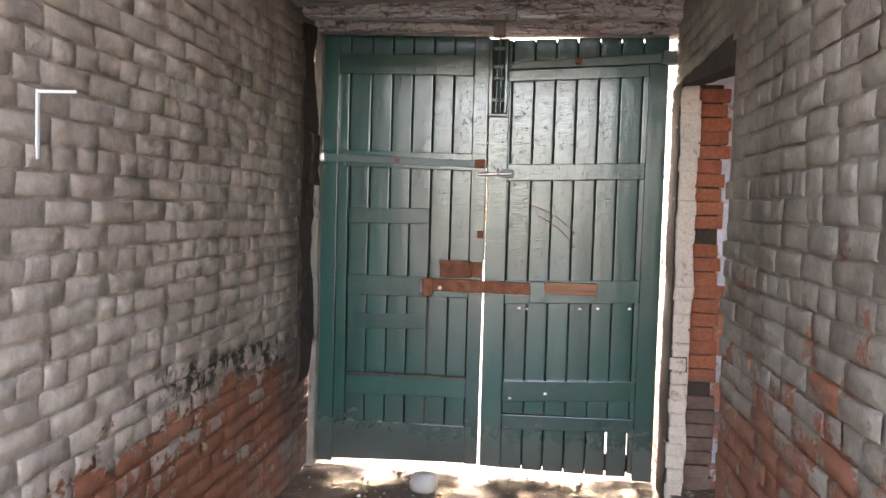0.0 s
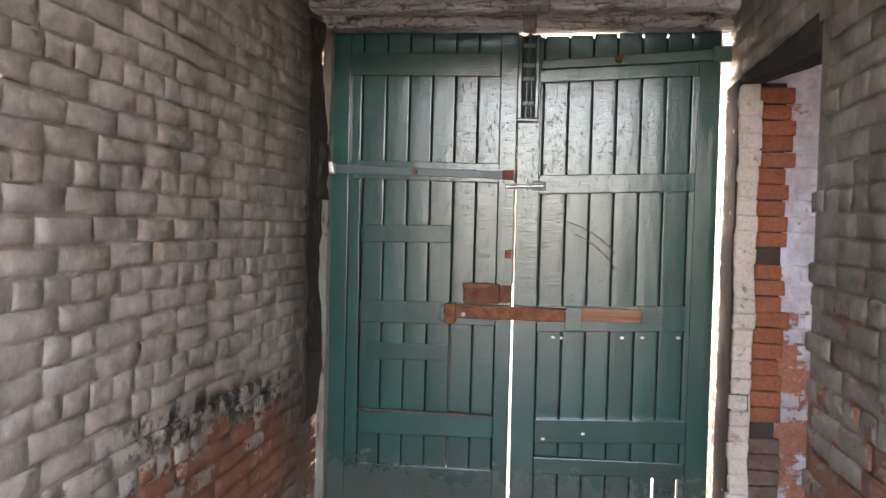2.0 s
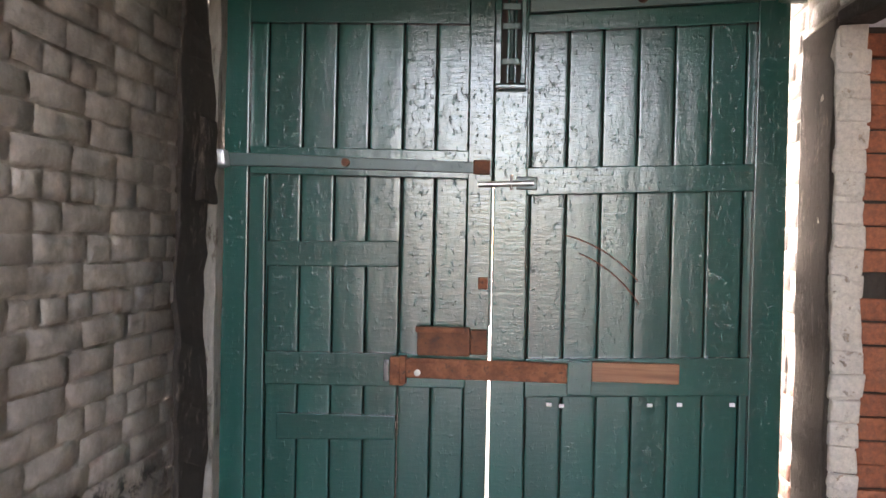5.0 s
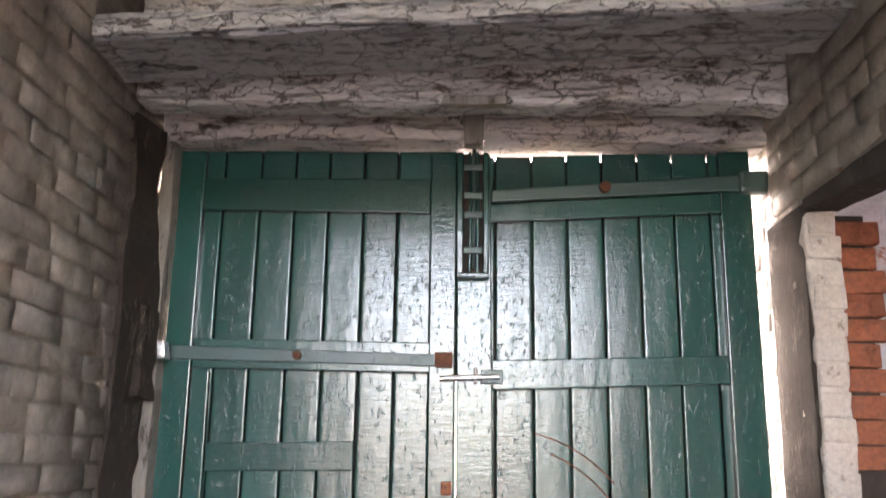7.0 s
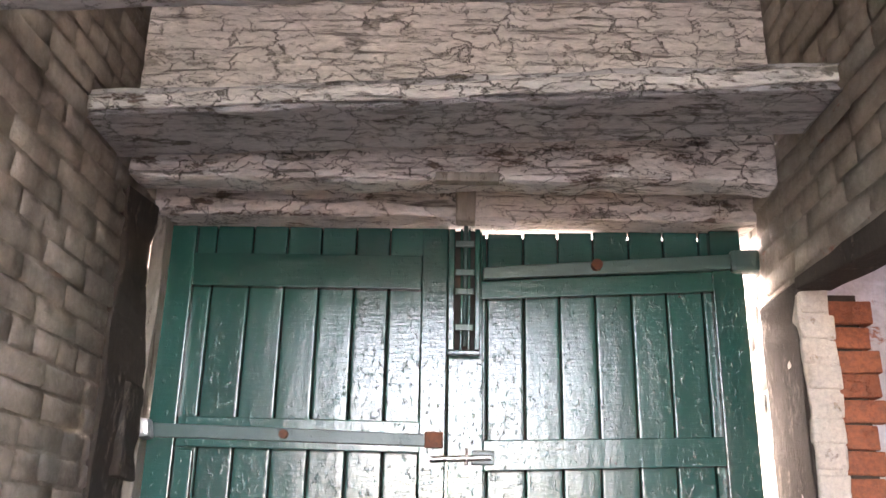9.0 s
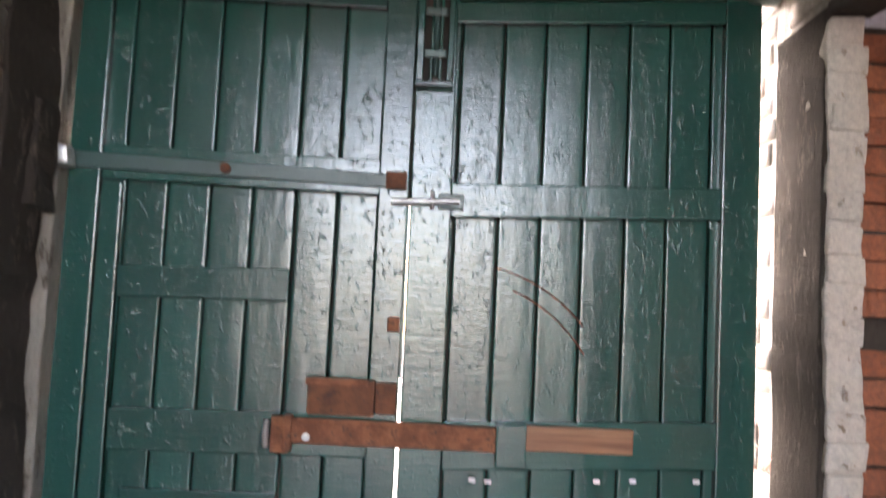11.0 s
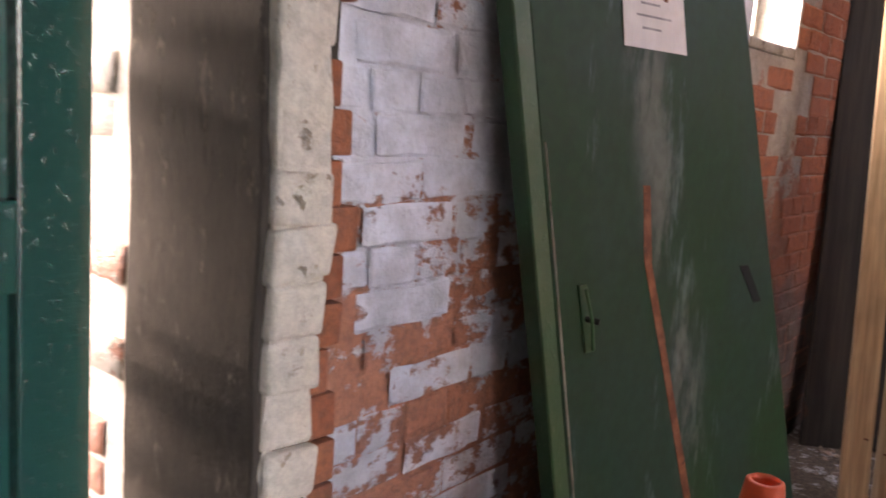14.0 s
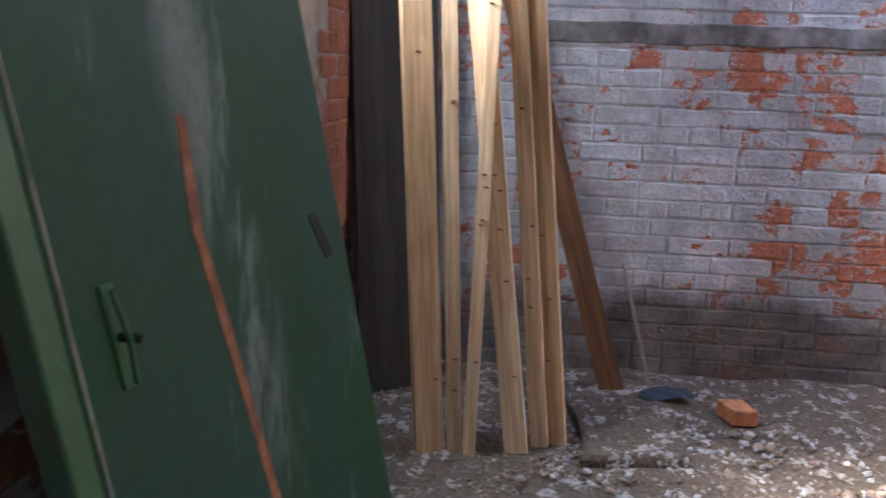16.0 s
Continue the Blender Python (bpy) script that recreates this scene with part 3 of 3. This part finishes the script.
part("end_block", box(-0.226, -0.128, FR - 0.040, FR - 0.016, 1.880, 1.893, 0.003), M_GREEN, case)
part("drop_bolt", rod([(-0.1735, FR - 0.030, 1.91), (-0.1735, FR - 0.030, 2.34)], 0.007), M_STRAP, case, "rusty drop bolt")
for z in (1.95, 2.06, 2.12, 2.21):
    part("bolt_guide", box(-0.204, -0.147, FR - 0.050, FR - 0.040, z, z + 0.020, 0.004), M_STRAP, case)
latch = part("slide_bolt", rod([(-0.265, FR - 0.014, 1.583), (-0.10, FR - 0.014, 1.590)], 0.008), M_STEEL, right, "worn steel slide bolt")
part("bolt_plate", box(-0.150, -0.085, FR - 0.010, FR + 0.002, 1.570, 1.610, 0.003), M_STRAP, latch)
part("bolt_knob", rod([(-0.165, FR - 0.016, 1.572), (-0.165, FR - 0.016, 1.612)], 0.005), M_STEEL, latch)
for x, z in ((-0.04, 0.895), (0.0, 0.893), (0.27, 0.905), (0.36, 0.905), (0.52, 0.915), (-0.07, 0.42), (0.11, 0.455)):
    part("paint_flake", box(x, x + 0.016, FR - 0.0015, FR + 0.001, z, z + 0.011, 0.0, 4, 0.004, x * 50), M_PAPER, right)
for r, a0, a1 in ((0.50, 12, 52), (0.455, 20, 60)):
    pts = [(-0.02 - 0.06 + 0.0 + r * math.sin(radians(a)) * 0.86, GATE - 0.001, 0.98 + r * math.cos(radians(a)) * 0.92) for a in range(a0, a1, 5)]
    part("scratch", rod(pts, 0.0022, 5), M_LOCK, right, "curved scrape in the paint")

bar = group_thing("lock_bar", "rusty iron bar and bare timber across both gate leaves", "bar")
part("iron_bar", box(-0.485, 0.022, FR - 0.03, FR - 0.002, 0.972, 1.032, 0.006, 16, 0.002), M_RUST, bar)
part("top_flange", box(-0.47, -0.10, FR - 0.040, FR - 0.031, 1.022, 1.036, 0.003, 10, 0.002), M_RUST, bar, "brighter worn bar edge")
part("end_plate", box(-0.503, -0.482, FR - 0.036, FR - 0.002, 0.952, 1.040, 0.004), M_RUST, bar)
part("bolt_head", rod([(-0.445, FR - 0.036, 0.99), (-0.445, FR - 0.028, 0.99)], 0.010), M_STEEL, bar)
part("timber_bar", box(0.094, 0.362, FR - 0.026, FR - 0.002, 0.980, 1.040, 0.004, 10, 0.003), M_RAWWOOD, bar, "bare scraped orange timber")
part("keeper", box(0.020, 0.096, FR - 0.034, FR - 0.001, 0.935, 1.042, 0.004), M_GREEN, bar, "green painted keeper strap")
keep = group_thing("bolt_keeper", "rusty bolt keeper fixed to the flaking lintel", "keeper")
part("top_plate", box(-0.265, -0.085, 4.118, 4.155, 2.298, 2.325, 0.006, 6, 0.004), M_FRAME, keep)
part("socket", box(-0.205, -0.145, 4.36, 4.41, 2.27, 2.40, 0.008, 6, 0.006), M_FRAME, keep)

# rusted hinge block and broken render on the hanging side
slab("hinge_block", box(X0 - 0.002, X0 + 0.045, 4.30, 4.41, 1.50, 1.76, 0.012, 12, 0.02, 3), M_DARK_BROWN, "rusted hinge block in the broken render", "hinge")
slab("left_render", box(X0 - 0.002, X0 + 0.018, 4.18, 4.41, 0.5, 2.30, 0.006, 30, 0.02, 11), M_DARK_BROWN, "dark broken render beside the gate post", "wall")

# ---- pier: cream end face with broken red brick beside it ----
pier = slab("pier", box(X1 + 0.004, 0.776, OPEN1 + 0.003, OPEN1 + 0.10, -0.05, HEAD - 0.03, 0.006, 60, 0.014, 3), M_PIER, "flaking cream limewashed brick pier end", "pier")
rnd = random.Random(4)
for i in range(30):
    z = i * 0.067
    b = box(X1 + rnd.uniform(-0.004, 0.006), 0.778 + rnd.uniform(-0.010, 0.008), OPEN1 + rnd.uniform(-0.005, 0.005), OPEN1 + 0.11, z + 0.001, z + 0.066, 0.008, 5, 0.010, i * 1.7)
    part("brick", b, M_PIER, pier, smooth=True)
# dark backing paints the shade inside the holes of left-out bricks
toothing = slab("wall_toothing", box(0.77, 0.905, NORTH - 0.022, NORTH + 0.2, -0.05, HEAD), M_DARK_BROWN, "bare broken red brick edge beside the pier", "wall")
for i in range(30):
    z = i * 0.067
    if i in (8, 19):
        continue
    b = box(0.775, 0.918 + (0.018 if i % 2 else 0.0) + rnd.uniform(-0.012, 0.015), NORTH - 0.035 + rnd.uniform(-0.008, 0.008), NORTH + 0.05, z + 0.002, z + 0.0645, 0.005, 2, 0.005, i * 2.3)
    part("brick", b, M_ORANGE, toothing)

# ---- brick walls ----
def brick_mesh(name, length, material, seed, high=0.059, relief=0.65):
    """The front of one old brick: an uneven face with worn arrises; local x along, y outwards, z up."""
    r = random.Random(seed)
    if relief < 0.5:
        high += 0.004
        length += 0.004
    verts, faces = [], []
    cols = [-length / 2, -length / 2 + 0.006, -length / 6, length / 6, length / 2 - 0.006, length / 2]
    rows_ = [0, 0.006, high - 0.006, high]
    for j, z in enumerate(rows_):
        for i, x in enumerate(cols):
            y = r.uniform(-0.003, 0.004)
            if j in (0, 3):
                y = r.uniform(-0.0115, -0.007)
            elif i in (0, 5):
                y = r.uniform(-0.010, -0.002)
            verts.append((x + r.uniform(-0.003, 0.003), y * relief, z + r.uniform(-0.003, 0.003)))
    for j in range(3):
        for i in range(5):
            a = j * 6 + i
            faces.append((a, a + 1, a + 7, a + 6))
    me = bpy.data.meshes.new(name)
    me.from_pydata(verts, [], faces)
    me.polygons.foreach_set("use_smooth", [relief > 0.5] * len(faces))
    me.materials.append(material)
    return me


def brick_wall(wall, material, origin, along, out, length, z0, z1, near, holes=(), seed=1, course=0.067, sag=0.004, relief=0.65):
    """Lays a garden-wall bond on a wall's face. near(u, z): whether a brick is a part of its own; the rest are joined."""
    r = random.Random(seed)
    ms = [brick_mesh("stretcher", 0.216, material, seed * 10 + i, relief=relief) for i in range(7)]
    mh = [brick_mesh("header", 0.103, material, seed * 20 + i, relief=relief) for i in range(6)]
    turn = Matrix((Vector(along), Vector(out), Vector((0, 0, 1)))).transposed().to_4x4()
    verts, faces, count = [], [], 0
    ncourse = int((z1 - z0) / course)
    for c in range(ncourse):
        z = z0 + c * course
        heads = c % 4 == 2
        step = 0.113 if heads else 0.226
        u = -step * (0.5 if c % 2 else 0.0) - r.choice((0.0, 0.02, -0.03))
        while u < length:
            short = heads or r.random() < 0.1
            size = 0.113 if short else 0.226
            mid = u + size / 2
            u += size
            if mid - size / 2 < -0.004 or mid + size / 2 > length + 0.004 or any(a < mid < b and lo < z + 0.03 < hi for a, b, lo, hi in holes):
                continue
            m = r.choice(mh if short else ms)
            dz = sag * math.sin(mid * 1.3 + c * 0.2)
            place = Matrix.Translation(Vector(origin) + Vector(along) * mid + Vector((0, 0, z + dz + r.uniform(-0.002, 0.002))) + Vector(out) * r.uniform(-0.004, 0.006) * relief) @ turn @ Matrix.Rotation(r.uniform(-0.015, 0.015), 4, "Y") @ Matrix.Rotation(r.uniform(-0.03, 0.03), 4, "Z") @ Matrix.Rotation(r.uniform(-0.035, 0.035) * relief, 4, "X")
            if count < 300 and near(mid, z):
                ob = new("brick", m)
                ob.parent = wall
                ob.matrix_basis = place
                count += 1
            else:
                k = len(verts)
                verts += [tuple(place @ v.co) for v in m.vertices]
                faces += [tuple(k + i for i in p.vertices) for p in m.polygons]
    me = bpy.data.meshes.new("brickwork")
    me.from_pydata(verts, [], faces)
    me.polygons.foreach_set("use_smooth", [relief > 0.5] * len(faces))
    me.materials.append(material)
    ob = new("brickwork", me)
    ob.parent = wall
    tagged(ob, kind="stuff")


# ---- side room: leaning door, timbers, cone, rubble ----
LEAN_Y, LEAN_K, LEAN_T = 4.348, 0.05, 0.155


def leaning(x, z, d=0.0):
    """A point on the leaning door's face; d metres out of it."""
    return Vector((x - d * LEAN_T, LEAN_Y + LEAN_K * z - LEAN_T * x - d, z + d * LEAN_K))


def leaning_panel(x0a, x1a, za, x0b, x1b, zb, d0, d1, bevel=0.003):
    bm = bmesh.new()
    low = [bm.verts.new(leaning(x, za, d)) for x, d in ((x0a, d1), (x1a, d1), (x1a, d0), (x0a, d0))]
    top = [bm.verts.new(leaning(x, zb, d)) for x, d in ((x0b, d1), (x1b, d1), (x1b, d0), (x0b, d0))]
    bm.faces.new(low[::-1]), bm.faces.new(top)
    for i in range(4):
        bm.faces.new((low[i], low[(i + 1) % 4], top[(i + 1) % 4], top[i]))
    bmesh.ops.recalc_face_normals(bm, faces=bm.faces[:])
    if bevel:
        bmesh.ops.bevel(bm, geom=bm.edges[:], offset=bevel, segments=1, affect="EDGES")
    return bm


def old_door_paint():
    k = Mat("worn_flush_door_paint", 0.55, spec=0.3)
    n, f = k.noise(3.2, 5, 0.6, (1, 1, 0.5)), k.noise(40, 5)
    c = k.mix(k.step(n, 0.42, 0.62), (0.003, 0.042, 0.013), (0.009, 0.044, 0.027))
    c = k.mix(k.step(k.noise(4, 6, 0.7, (2.2, 1, 0.5), (5, 0, 0)), 0.58, 0.72, 0, 0.75), c, (0.13, 0.19, 0.19))
    wipe = k.math("SUBTRACT", k.axis(0), k.math("ADD", 1.918, k.math("MULTIPLY", k.math("SUBTRACT", k.axis(2), 0.398), -0.337)))
    smear = k.math("MULTIPLY", k.step(k.math("ABSOLUTE", wipe), 0.01, 0.11, 1.0, 0.0), k.step(k.noise(9, 6, 0.7, (1, 1, 0.3), (1, 4, 2)), 0.42, 0.62, 0, 0.65))
    c = k.mix(smear, c, (0.17, 0.19, 0.17))
    c = k.shade(c, f, 0.85, 1.1)
    return k.colour(c).bump(n, 0.3, 0.006).m


M_OLDDOOR = old_door_paint()
M_EDGE = gate_paint("bright_green_edge", (0.004, 0.075, 0.016), 0.5)
green = group_thing("leaning_door", "worn green flush door leaning on the brick wall", "door")
part("leaf", leaning_panel(1.541, 2.464, 0.085, 1.142, 1.727, 2.05, -0.035, 0.0), M_OLDDOOR, green)
part("lipping", leaning_panel(1.496, 1.539, 0.085, 1.097, 1.140, 2.05, -0.035, 0.004), M_EDGE, green, "bright green edge lipping")
part("lock_slot", leaning_panel(2.089, 2.124, 0.817, 2.012, 2.047, 0.909, -0.002, 0.0015, 0), M_DARK, green, "dark empty lock slot")
STREAK = [(1.633, 1.094), (1.654, 0.944), (1.724, 0.769), (1.868, 0.398), (1.928, 0.148)]
for (xa, za), (xb, zb) in zip(STREAK[1:], STREAK):
    part("rust_streak", leaning_panel(xa - 0.013, xa + 0.012, za, xb - 0.012, xb + 0.010, zb, -0.001, 0.0012, 0), M_RUST, green)
pull = part("pull_handle", rod([leaning(1.452, 0.907, 0.010), leaning(1.468, 0.850, 0.016), leaning(1.484, 0.792, 0.010)], 0.0035), M_EDGE, green, "slim worn pull handle")
part("handle_plate", leaning_panel(1.472, 1.496, 0.784, 1.440, 1.464, 0.915, -0.001, 0.003, 0), M_EDGE, pull)
part("latch_stub", rod([leaning(1.468, 0.850, 0.0), leaning(1.480, 0.846, 0.02)], 0.006), M_DARK, pull)
for i in range(8):
    z = 0.45 + i * 0.09
    x = 1.569 + -0.203 * z
    wide = 0.0012 + 0.0016 * abs(math.sin(i * 2.7))
    part("old_paint_run", leaning_panel(x - wide, x + wide, z, x - 0.0183 - wide * 0.6, x - 0.0183 + wide * 0.7, z + 0.0895, -0.001, 0.0012, 0), M_FRAME, green, "pale scrape along the edge")
notice = group_thing("paper_notice", "white paper notice pinned to the green door", "notice")
NX, NZ = 1.529, 1.349
part("sheet", leaning_panel(NX, 1.732, NZ, 1.507, 1.699, 1.475, 0.0022, 0.003, 0), M_PAPER, notice)
for i, (a, b) in enumerate(((0.05, 0.11), (0.03, 0.14), (0.04, 0.10))):
    z = NZ + 0.035 + i * 0.022
    part("text_bar", leaning_panel(NX + a, NX + b, z, NX + a, NX + b, z + 0.004, 0.0028, 0.0036, 0), M_INK, notice)
part("stamp", leaning_panel(1.640, 1.654, 1.440, 1.640, 1.653, 1.460, 0.0028, 0.0036, 0), M_RUST, notice, "small brown mark")


def timber(label, base, top, wide, deep, material, twist=0.0, nails=0, group="timbers leaning in the corner"):
    """A sawn length standing on base and leaning to top."""
    base, top = Vector(base), Vector(top)
    axis = top - base
    bm = box(-deep / 2, deep / 2, -wide / 2, wide / 2, 0, axis.length, 0.002, 12, 0.002, base.y * 9)
    ob = new("timber", mesh_from(bm, "timber", material))
    z = axis.normalized()
    y = (Vector((0, 1, 0)) - z * z.y).normalized()
    x = y.cross(z)
    ob.matrix_world = Matrix.Translation(base) @ Matrix((x, y, z)).transposed().to_4x4() @ Matrix.Rotation(radians(twist), 4, "Z")
    tagged(ob, label, "timber", group)
    rnd_nail = random.Random(int(base.y * 1000))
    for k in range(nails):
        h, across = rnd_nail.uniform(0.15, axis.length * 0.7), rnd_nail.uniform(-0.3, 0.3) * wide
        part("nail_mark", rod([(-deep / 2 - 0.0015, across - 0.004, h), (-deep / 2 - 0.0015, across + 0.006, h + 0.002)], 0.0028, 6), M_LOCK, ob)
    return ob


FZ = 0.075
timber("wide warm sawn board standing in the corner", (2.92, 3.945, FZ), (3.00, 4.09, 2.3), 0.082, 0.045, M_PLANKB, 18, nails=4)
timber("narrow pale batten with dark nail marks", (2.93, 3.872, FZ), (3.02, 3.985, 2.3), 0.042, 0.03, M_PLANK, 10, nails=7)
timber("narrow pale batten leaning across the boards", (2.915, 3.828, FZ), (2.985, 3.80, 2.3), 0.036, 0.03, M_PLANK, 5, nails=7)
timber("broad pale sawn board leaning on the others", (2.95, 3.690, FZ), (3.03, 3.975, 2.3), 0.066, 0.03, M_PLANK, -4, nails=7)
timber("pale sawn board with rough edges", (3.01, 3.620, FZ), (3.10, 3.85, 2.3), 0.05, 0.028, M_PLANK, -8, nails=7)
timber("grey-yellow weathered board at the stack's edge", (3.03, 3.568, FZ), (3.12, 3.80, 2.3), 0.055, 0.03, M_PLANKB, -14, nails=4)
timber("dark orange old board leaning in the corner", (3.52, 3.36, FZ), (3.66, 3.86, 1.7), 0.085, 0.03, M_OLDPLANK, 0)
timber("thin grey stick leaning on the wall", (3.62, 3.215, FZ), (3.72, 3.33, 0.5), 0.012, 0.010, M_FRAME, 0)
# no board stands here: a near-black sheet paints the corner's deep shade
timber("near-black sheet standing in for the corner's shade", (3.42, 4.10, FZ), (3.46, 4.20, 2.3), 0.30, 0.025, M_DARKWOOD, 30)

cone = group_thing("traffic_cone", "orange-red plastic traffic cone with an open top", "cone", (1.30, 3.757, 0.08))
part("body", turned([(0.135, 0.03), (0.13, 0.04), (0.030, 0.625), (0.027, 0.645), (0.022, 0.648), (0.019, 0.64), (0.022, 0.58), (0.10, 0.04)]), M_CONE, cone, smooth=True)
part("base", box(-0.17, 0.17, -0.17, 0.17, 0, 0.03, 0.01), M_CONE, cone)

slab("stone_slab", box(2.90, 3.36, 3.18, 3.52, 0.04, 0.112, 0.02, 8, 0.035, 2), M_RUBBLE, "rough dirty stone slab on the floor", "slab")
bit = tagged(new("brick_piece", mesh_from(box(-0.055, 0.055, -0.045, 0.045, 0, 0.055, 0.008, 3, 0.006), "brick_piece", plain("orange_brick", (0.42, 0.17, 0.08), 0.85))), "broken orange brick piece on the rubble", "brick")
bit.matrix_world = pose(3.31, 2.98, 0.08, 4, 0, 20)
rag = tagged(new("blue_rag", mesh_from(uneven_sheet(-0.09, 0.09, -0.04, 0.04, 0.025, 14, 8, 0.03, 4), "blue_rag", plain("dark_blue_cloth", (0.03, 0.05, 0.07), 0.8))), "dark blue scrap of cloth on the floor", "cloth")
rag.matrix_world = pose(3.44, 3.18, 0.085, 0, 0, -70)


def scatter(name, label, material, count, x0, x1, y0, y1, z, small, large, seed):
    """Flakes and crumbs lying on the floor, one joined mesh."""
    r = random.Random(seed)
    verts, faces = [], []
    for _ in range(count):
        x, y = r.uniform(x0, x1), r.uniform(y0, y1)
        if noise.noise(Vector((x * 2.2, y * 2.2, seed))) < r.uniform(-0.5, 0.35):
            continue
        s, a = r.uniform(small, large) * r.random() ** 0.7 + small, r.uniform(0, 6.28)
        h = s * r.uniform(0.08, 0.3)
        n, k = r.choice((4, 5, 6)), len(verts)
        ring = [(s * r.uniform(0.6, 1.1) * math.cos(a + 6.283 * i / n), s * r.uniform(0.6, 1.1) * math.sin(a + 6.283 * i / n)) for i in range(n)]
        tx, ty = r.uniform(-0.3, 0.3), r.uniform(-0.3, 0.3)
        verts += [(x + u, y + v, z - 0.004) for u, v in ring] + [(x + u * 0.8, y + v * 0.8, z + h + u * tx + v * ty) for u, v in ring]
        faces += [tuple(k + n + i for i in range(n))] + [(k + i, k + (i + 1) % n, k + n + (i + 1) % n, k + n + i) for i in range(n)]
    me = bpy.data.meshes.new(name)
    me.from_pydata(verts, [], faces)
    me.materials.append(material)
    tagged(new(name, me), label, "debris", kind="stuff")


M_FLAKE = plain("lime_flakes", (0.40, 0.39, 0.39), 0.85, vary=0.45, scale=20)
M_CRUMB = plain("brick_crumbs", (0.24, 0.18, 0.14), 0.9, vary=0.4, scale=20)
scatter("lime_flakes", "pale flakes of limewash littering the floor", M_FLAKE, 2000, 1.5, 3.7, 1.6, 3.6, 0.080, 0.004, 0.018, 3)
scatter("floor_crumbs", "brown crumbs of brick and dirt on the floor", M_CRUMB, 3500, 0.9, 3.7, 1.6, 4.2, 0.08, 0.004, 0.018, 5)
scatter("passage_crumbs", "crumbs and leaves on the passage floor", M_CRUMB, 900, -1.1, 0.6, 1.5, 4.45, 0.022, 0.004, 0.014, 8)
scatter("passage_flakes", "pale flakes on the passage floor", M_FLAKE, 160, -1.1, 0.6, 3.0, 4.45, 0.024, 0.004, 0.012, 9)

# a grey strip whose colour stands in for a recess's shade
slab("recess_band", box(EAST - 0.006, EAST + 0.02, 2.1, 3.70, 1.286, 1.358, 0.006, 30, 0.010, 6), plain("grey_recess_shade", (0.16, 0.15, 0.15), 0.85, vary=0.5, scale=14), "grey strip painted for the shade of a recess in the brick wall", "beam")

# window in the side room
win = group_thing("window_1", "small old window with a broken frame", "window", kind="structure")
for b in ((2.46, 2.49, 1.43, 2.25), (2.83, 2.86, 1.43, 2.25), (2.49, 2.83, 2.21, 2.25), (2.64, 2.665, 1.46, 2.21)):
    part("window_frame", box(b[0], b[1], NORTH + 0.13, NORTH + 0.18, b[2], b[3], 0.004), M_FRAME, win)
part("window_sill", box(2.462, 2.858, NORTH + 0.0, NORTH + 0.25, 1.432, 1.462, 0.006, 8, 0.008), M_FRAME, win)

# things in the passage
bracket = group_thing("wall_bracket", "small white metal bracket fixed to the brick wall", "bracket")
part("upright", box(X0, X0 + 0.006, 1.928, 1.940, 1.50, 1.665, 0.002), M_PAPER, bracket)
part("arm", box(X0 - 0.002, X0 + 0.10, 1.931, 1.938, 1.656, 1.663, 0.002), M_PAPER, bracket)
jar = group_thing("glass_jar", "scratched clear jar standing on the dirt floor", "jar", (-0.46, 4.13, 0.02))
glass = Mat("scratched_clear_plastic", 0.25).colour((0.75, 0.72, 0.66))
glass.b.inputs["Transmission Weight"].default_value = 0.45
part("body", turned([(0.004, 0.004), (0.062, 0.006), (0.07, 0.02), (0.07, 0.05), (0.05, 0.085), (0.004, 0.10), (0.003, 0.095), (0.046, 0.08), (0.065, 0.05), (0.065, 0.02), (0.004, 0.010)]), glass.m, jar, smooth=True)


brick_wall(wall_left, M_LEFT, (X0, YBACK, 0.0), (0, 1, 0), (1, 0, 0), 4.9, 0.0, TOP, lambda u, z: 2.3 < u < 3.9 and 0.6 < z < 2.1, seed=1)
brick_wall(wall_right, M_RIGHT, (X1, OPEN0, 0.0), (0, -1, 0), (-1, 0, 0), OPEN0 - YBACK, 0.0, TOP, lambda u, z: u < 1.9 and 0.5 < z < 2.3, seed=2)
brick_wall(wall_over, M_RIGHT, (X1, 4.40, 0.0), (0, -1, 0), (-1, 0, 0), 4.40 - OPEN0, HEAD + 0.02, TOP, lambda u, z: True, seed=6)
brick_wall(wall_out, M_RIGHT, (X1 + 0.025, 4.95, 0.0), (0, -1, 0), (-1, 0, 0), 0.52, 0.0, 2.6, lambda u, z: True, seed=7)
brick_wall(wall_north, M_ROOM, (2.46, NORTH, 0.0), (-1, 0, 0), (0, -1, 0), 1.58, 0.0, 2.55, lambda u, z: z < 1.9, seed=3, relief=0.28)
brick_wall(bpy.data.objects["wall_north_below_window"], M_ORANGE, (2.86, NORTH, 0.0), (-1, 0, 0), (0, -1, 0), 0.40, 0.0, 1.42, lambda u, z: True, seed=8, relief=0.28)
brick_wall(wall_north2, M_ORANGE, (EAST, NORTH, 0.0), (-1, 0, 0), (0, -1, 0), EAST - 2.86, 0.0, 2.55, lambda u, z: z < 1.8, seed=4, relief=0.28)
brick_wall(wall_east, M_EAST, (EAST, NORTH, 0.0), (0, -1, 0), (-1, 0, 0), NORTH - SOUTH, 0.0, 2.55, lambda u, z: u < 2.4 and z < 1.9, seed=5, relief=0.28)
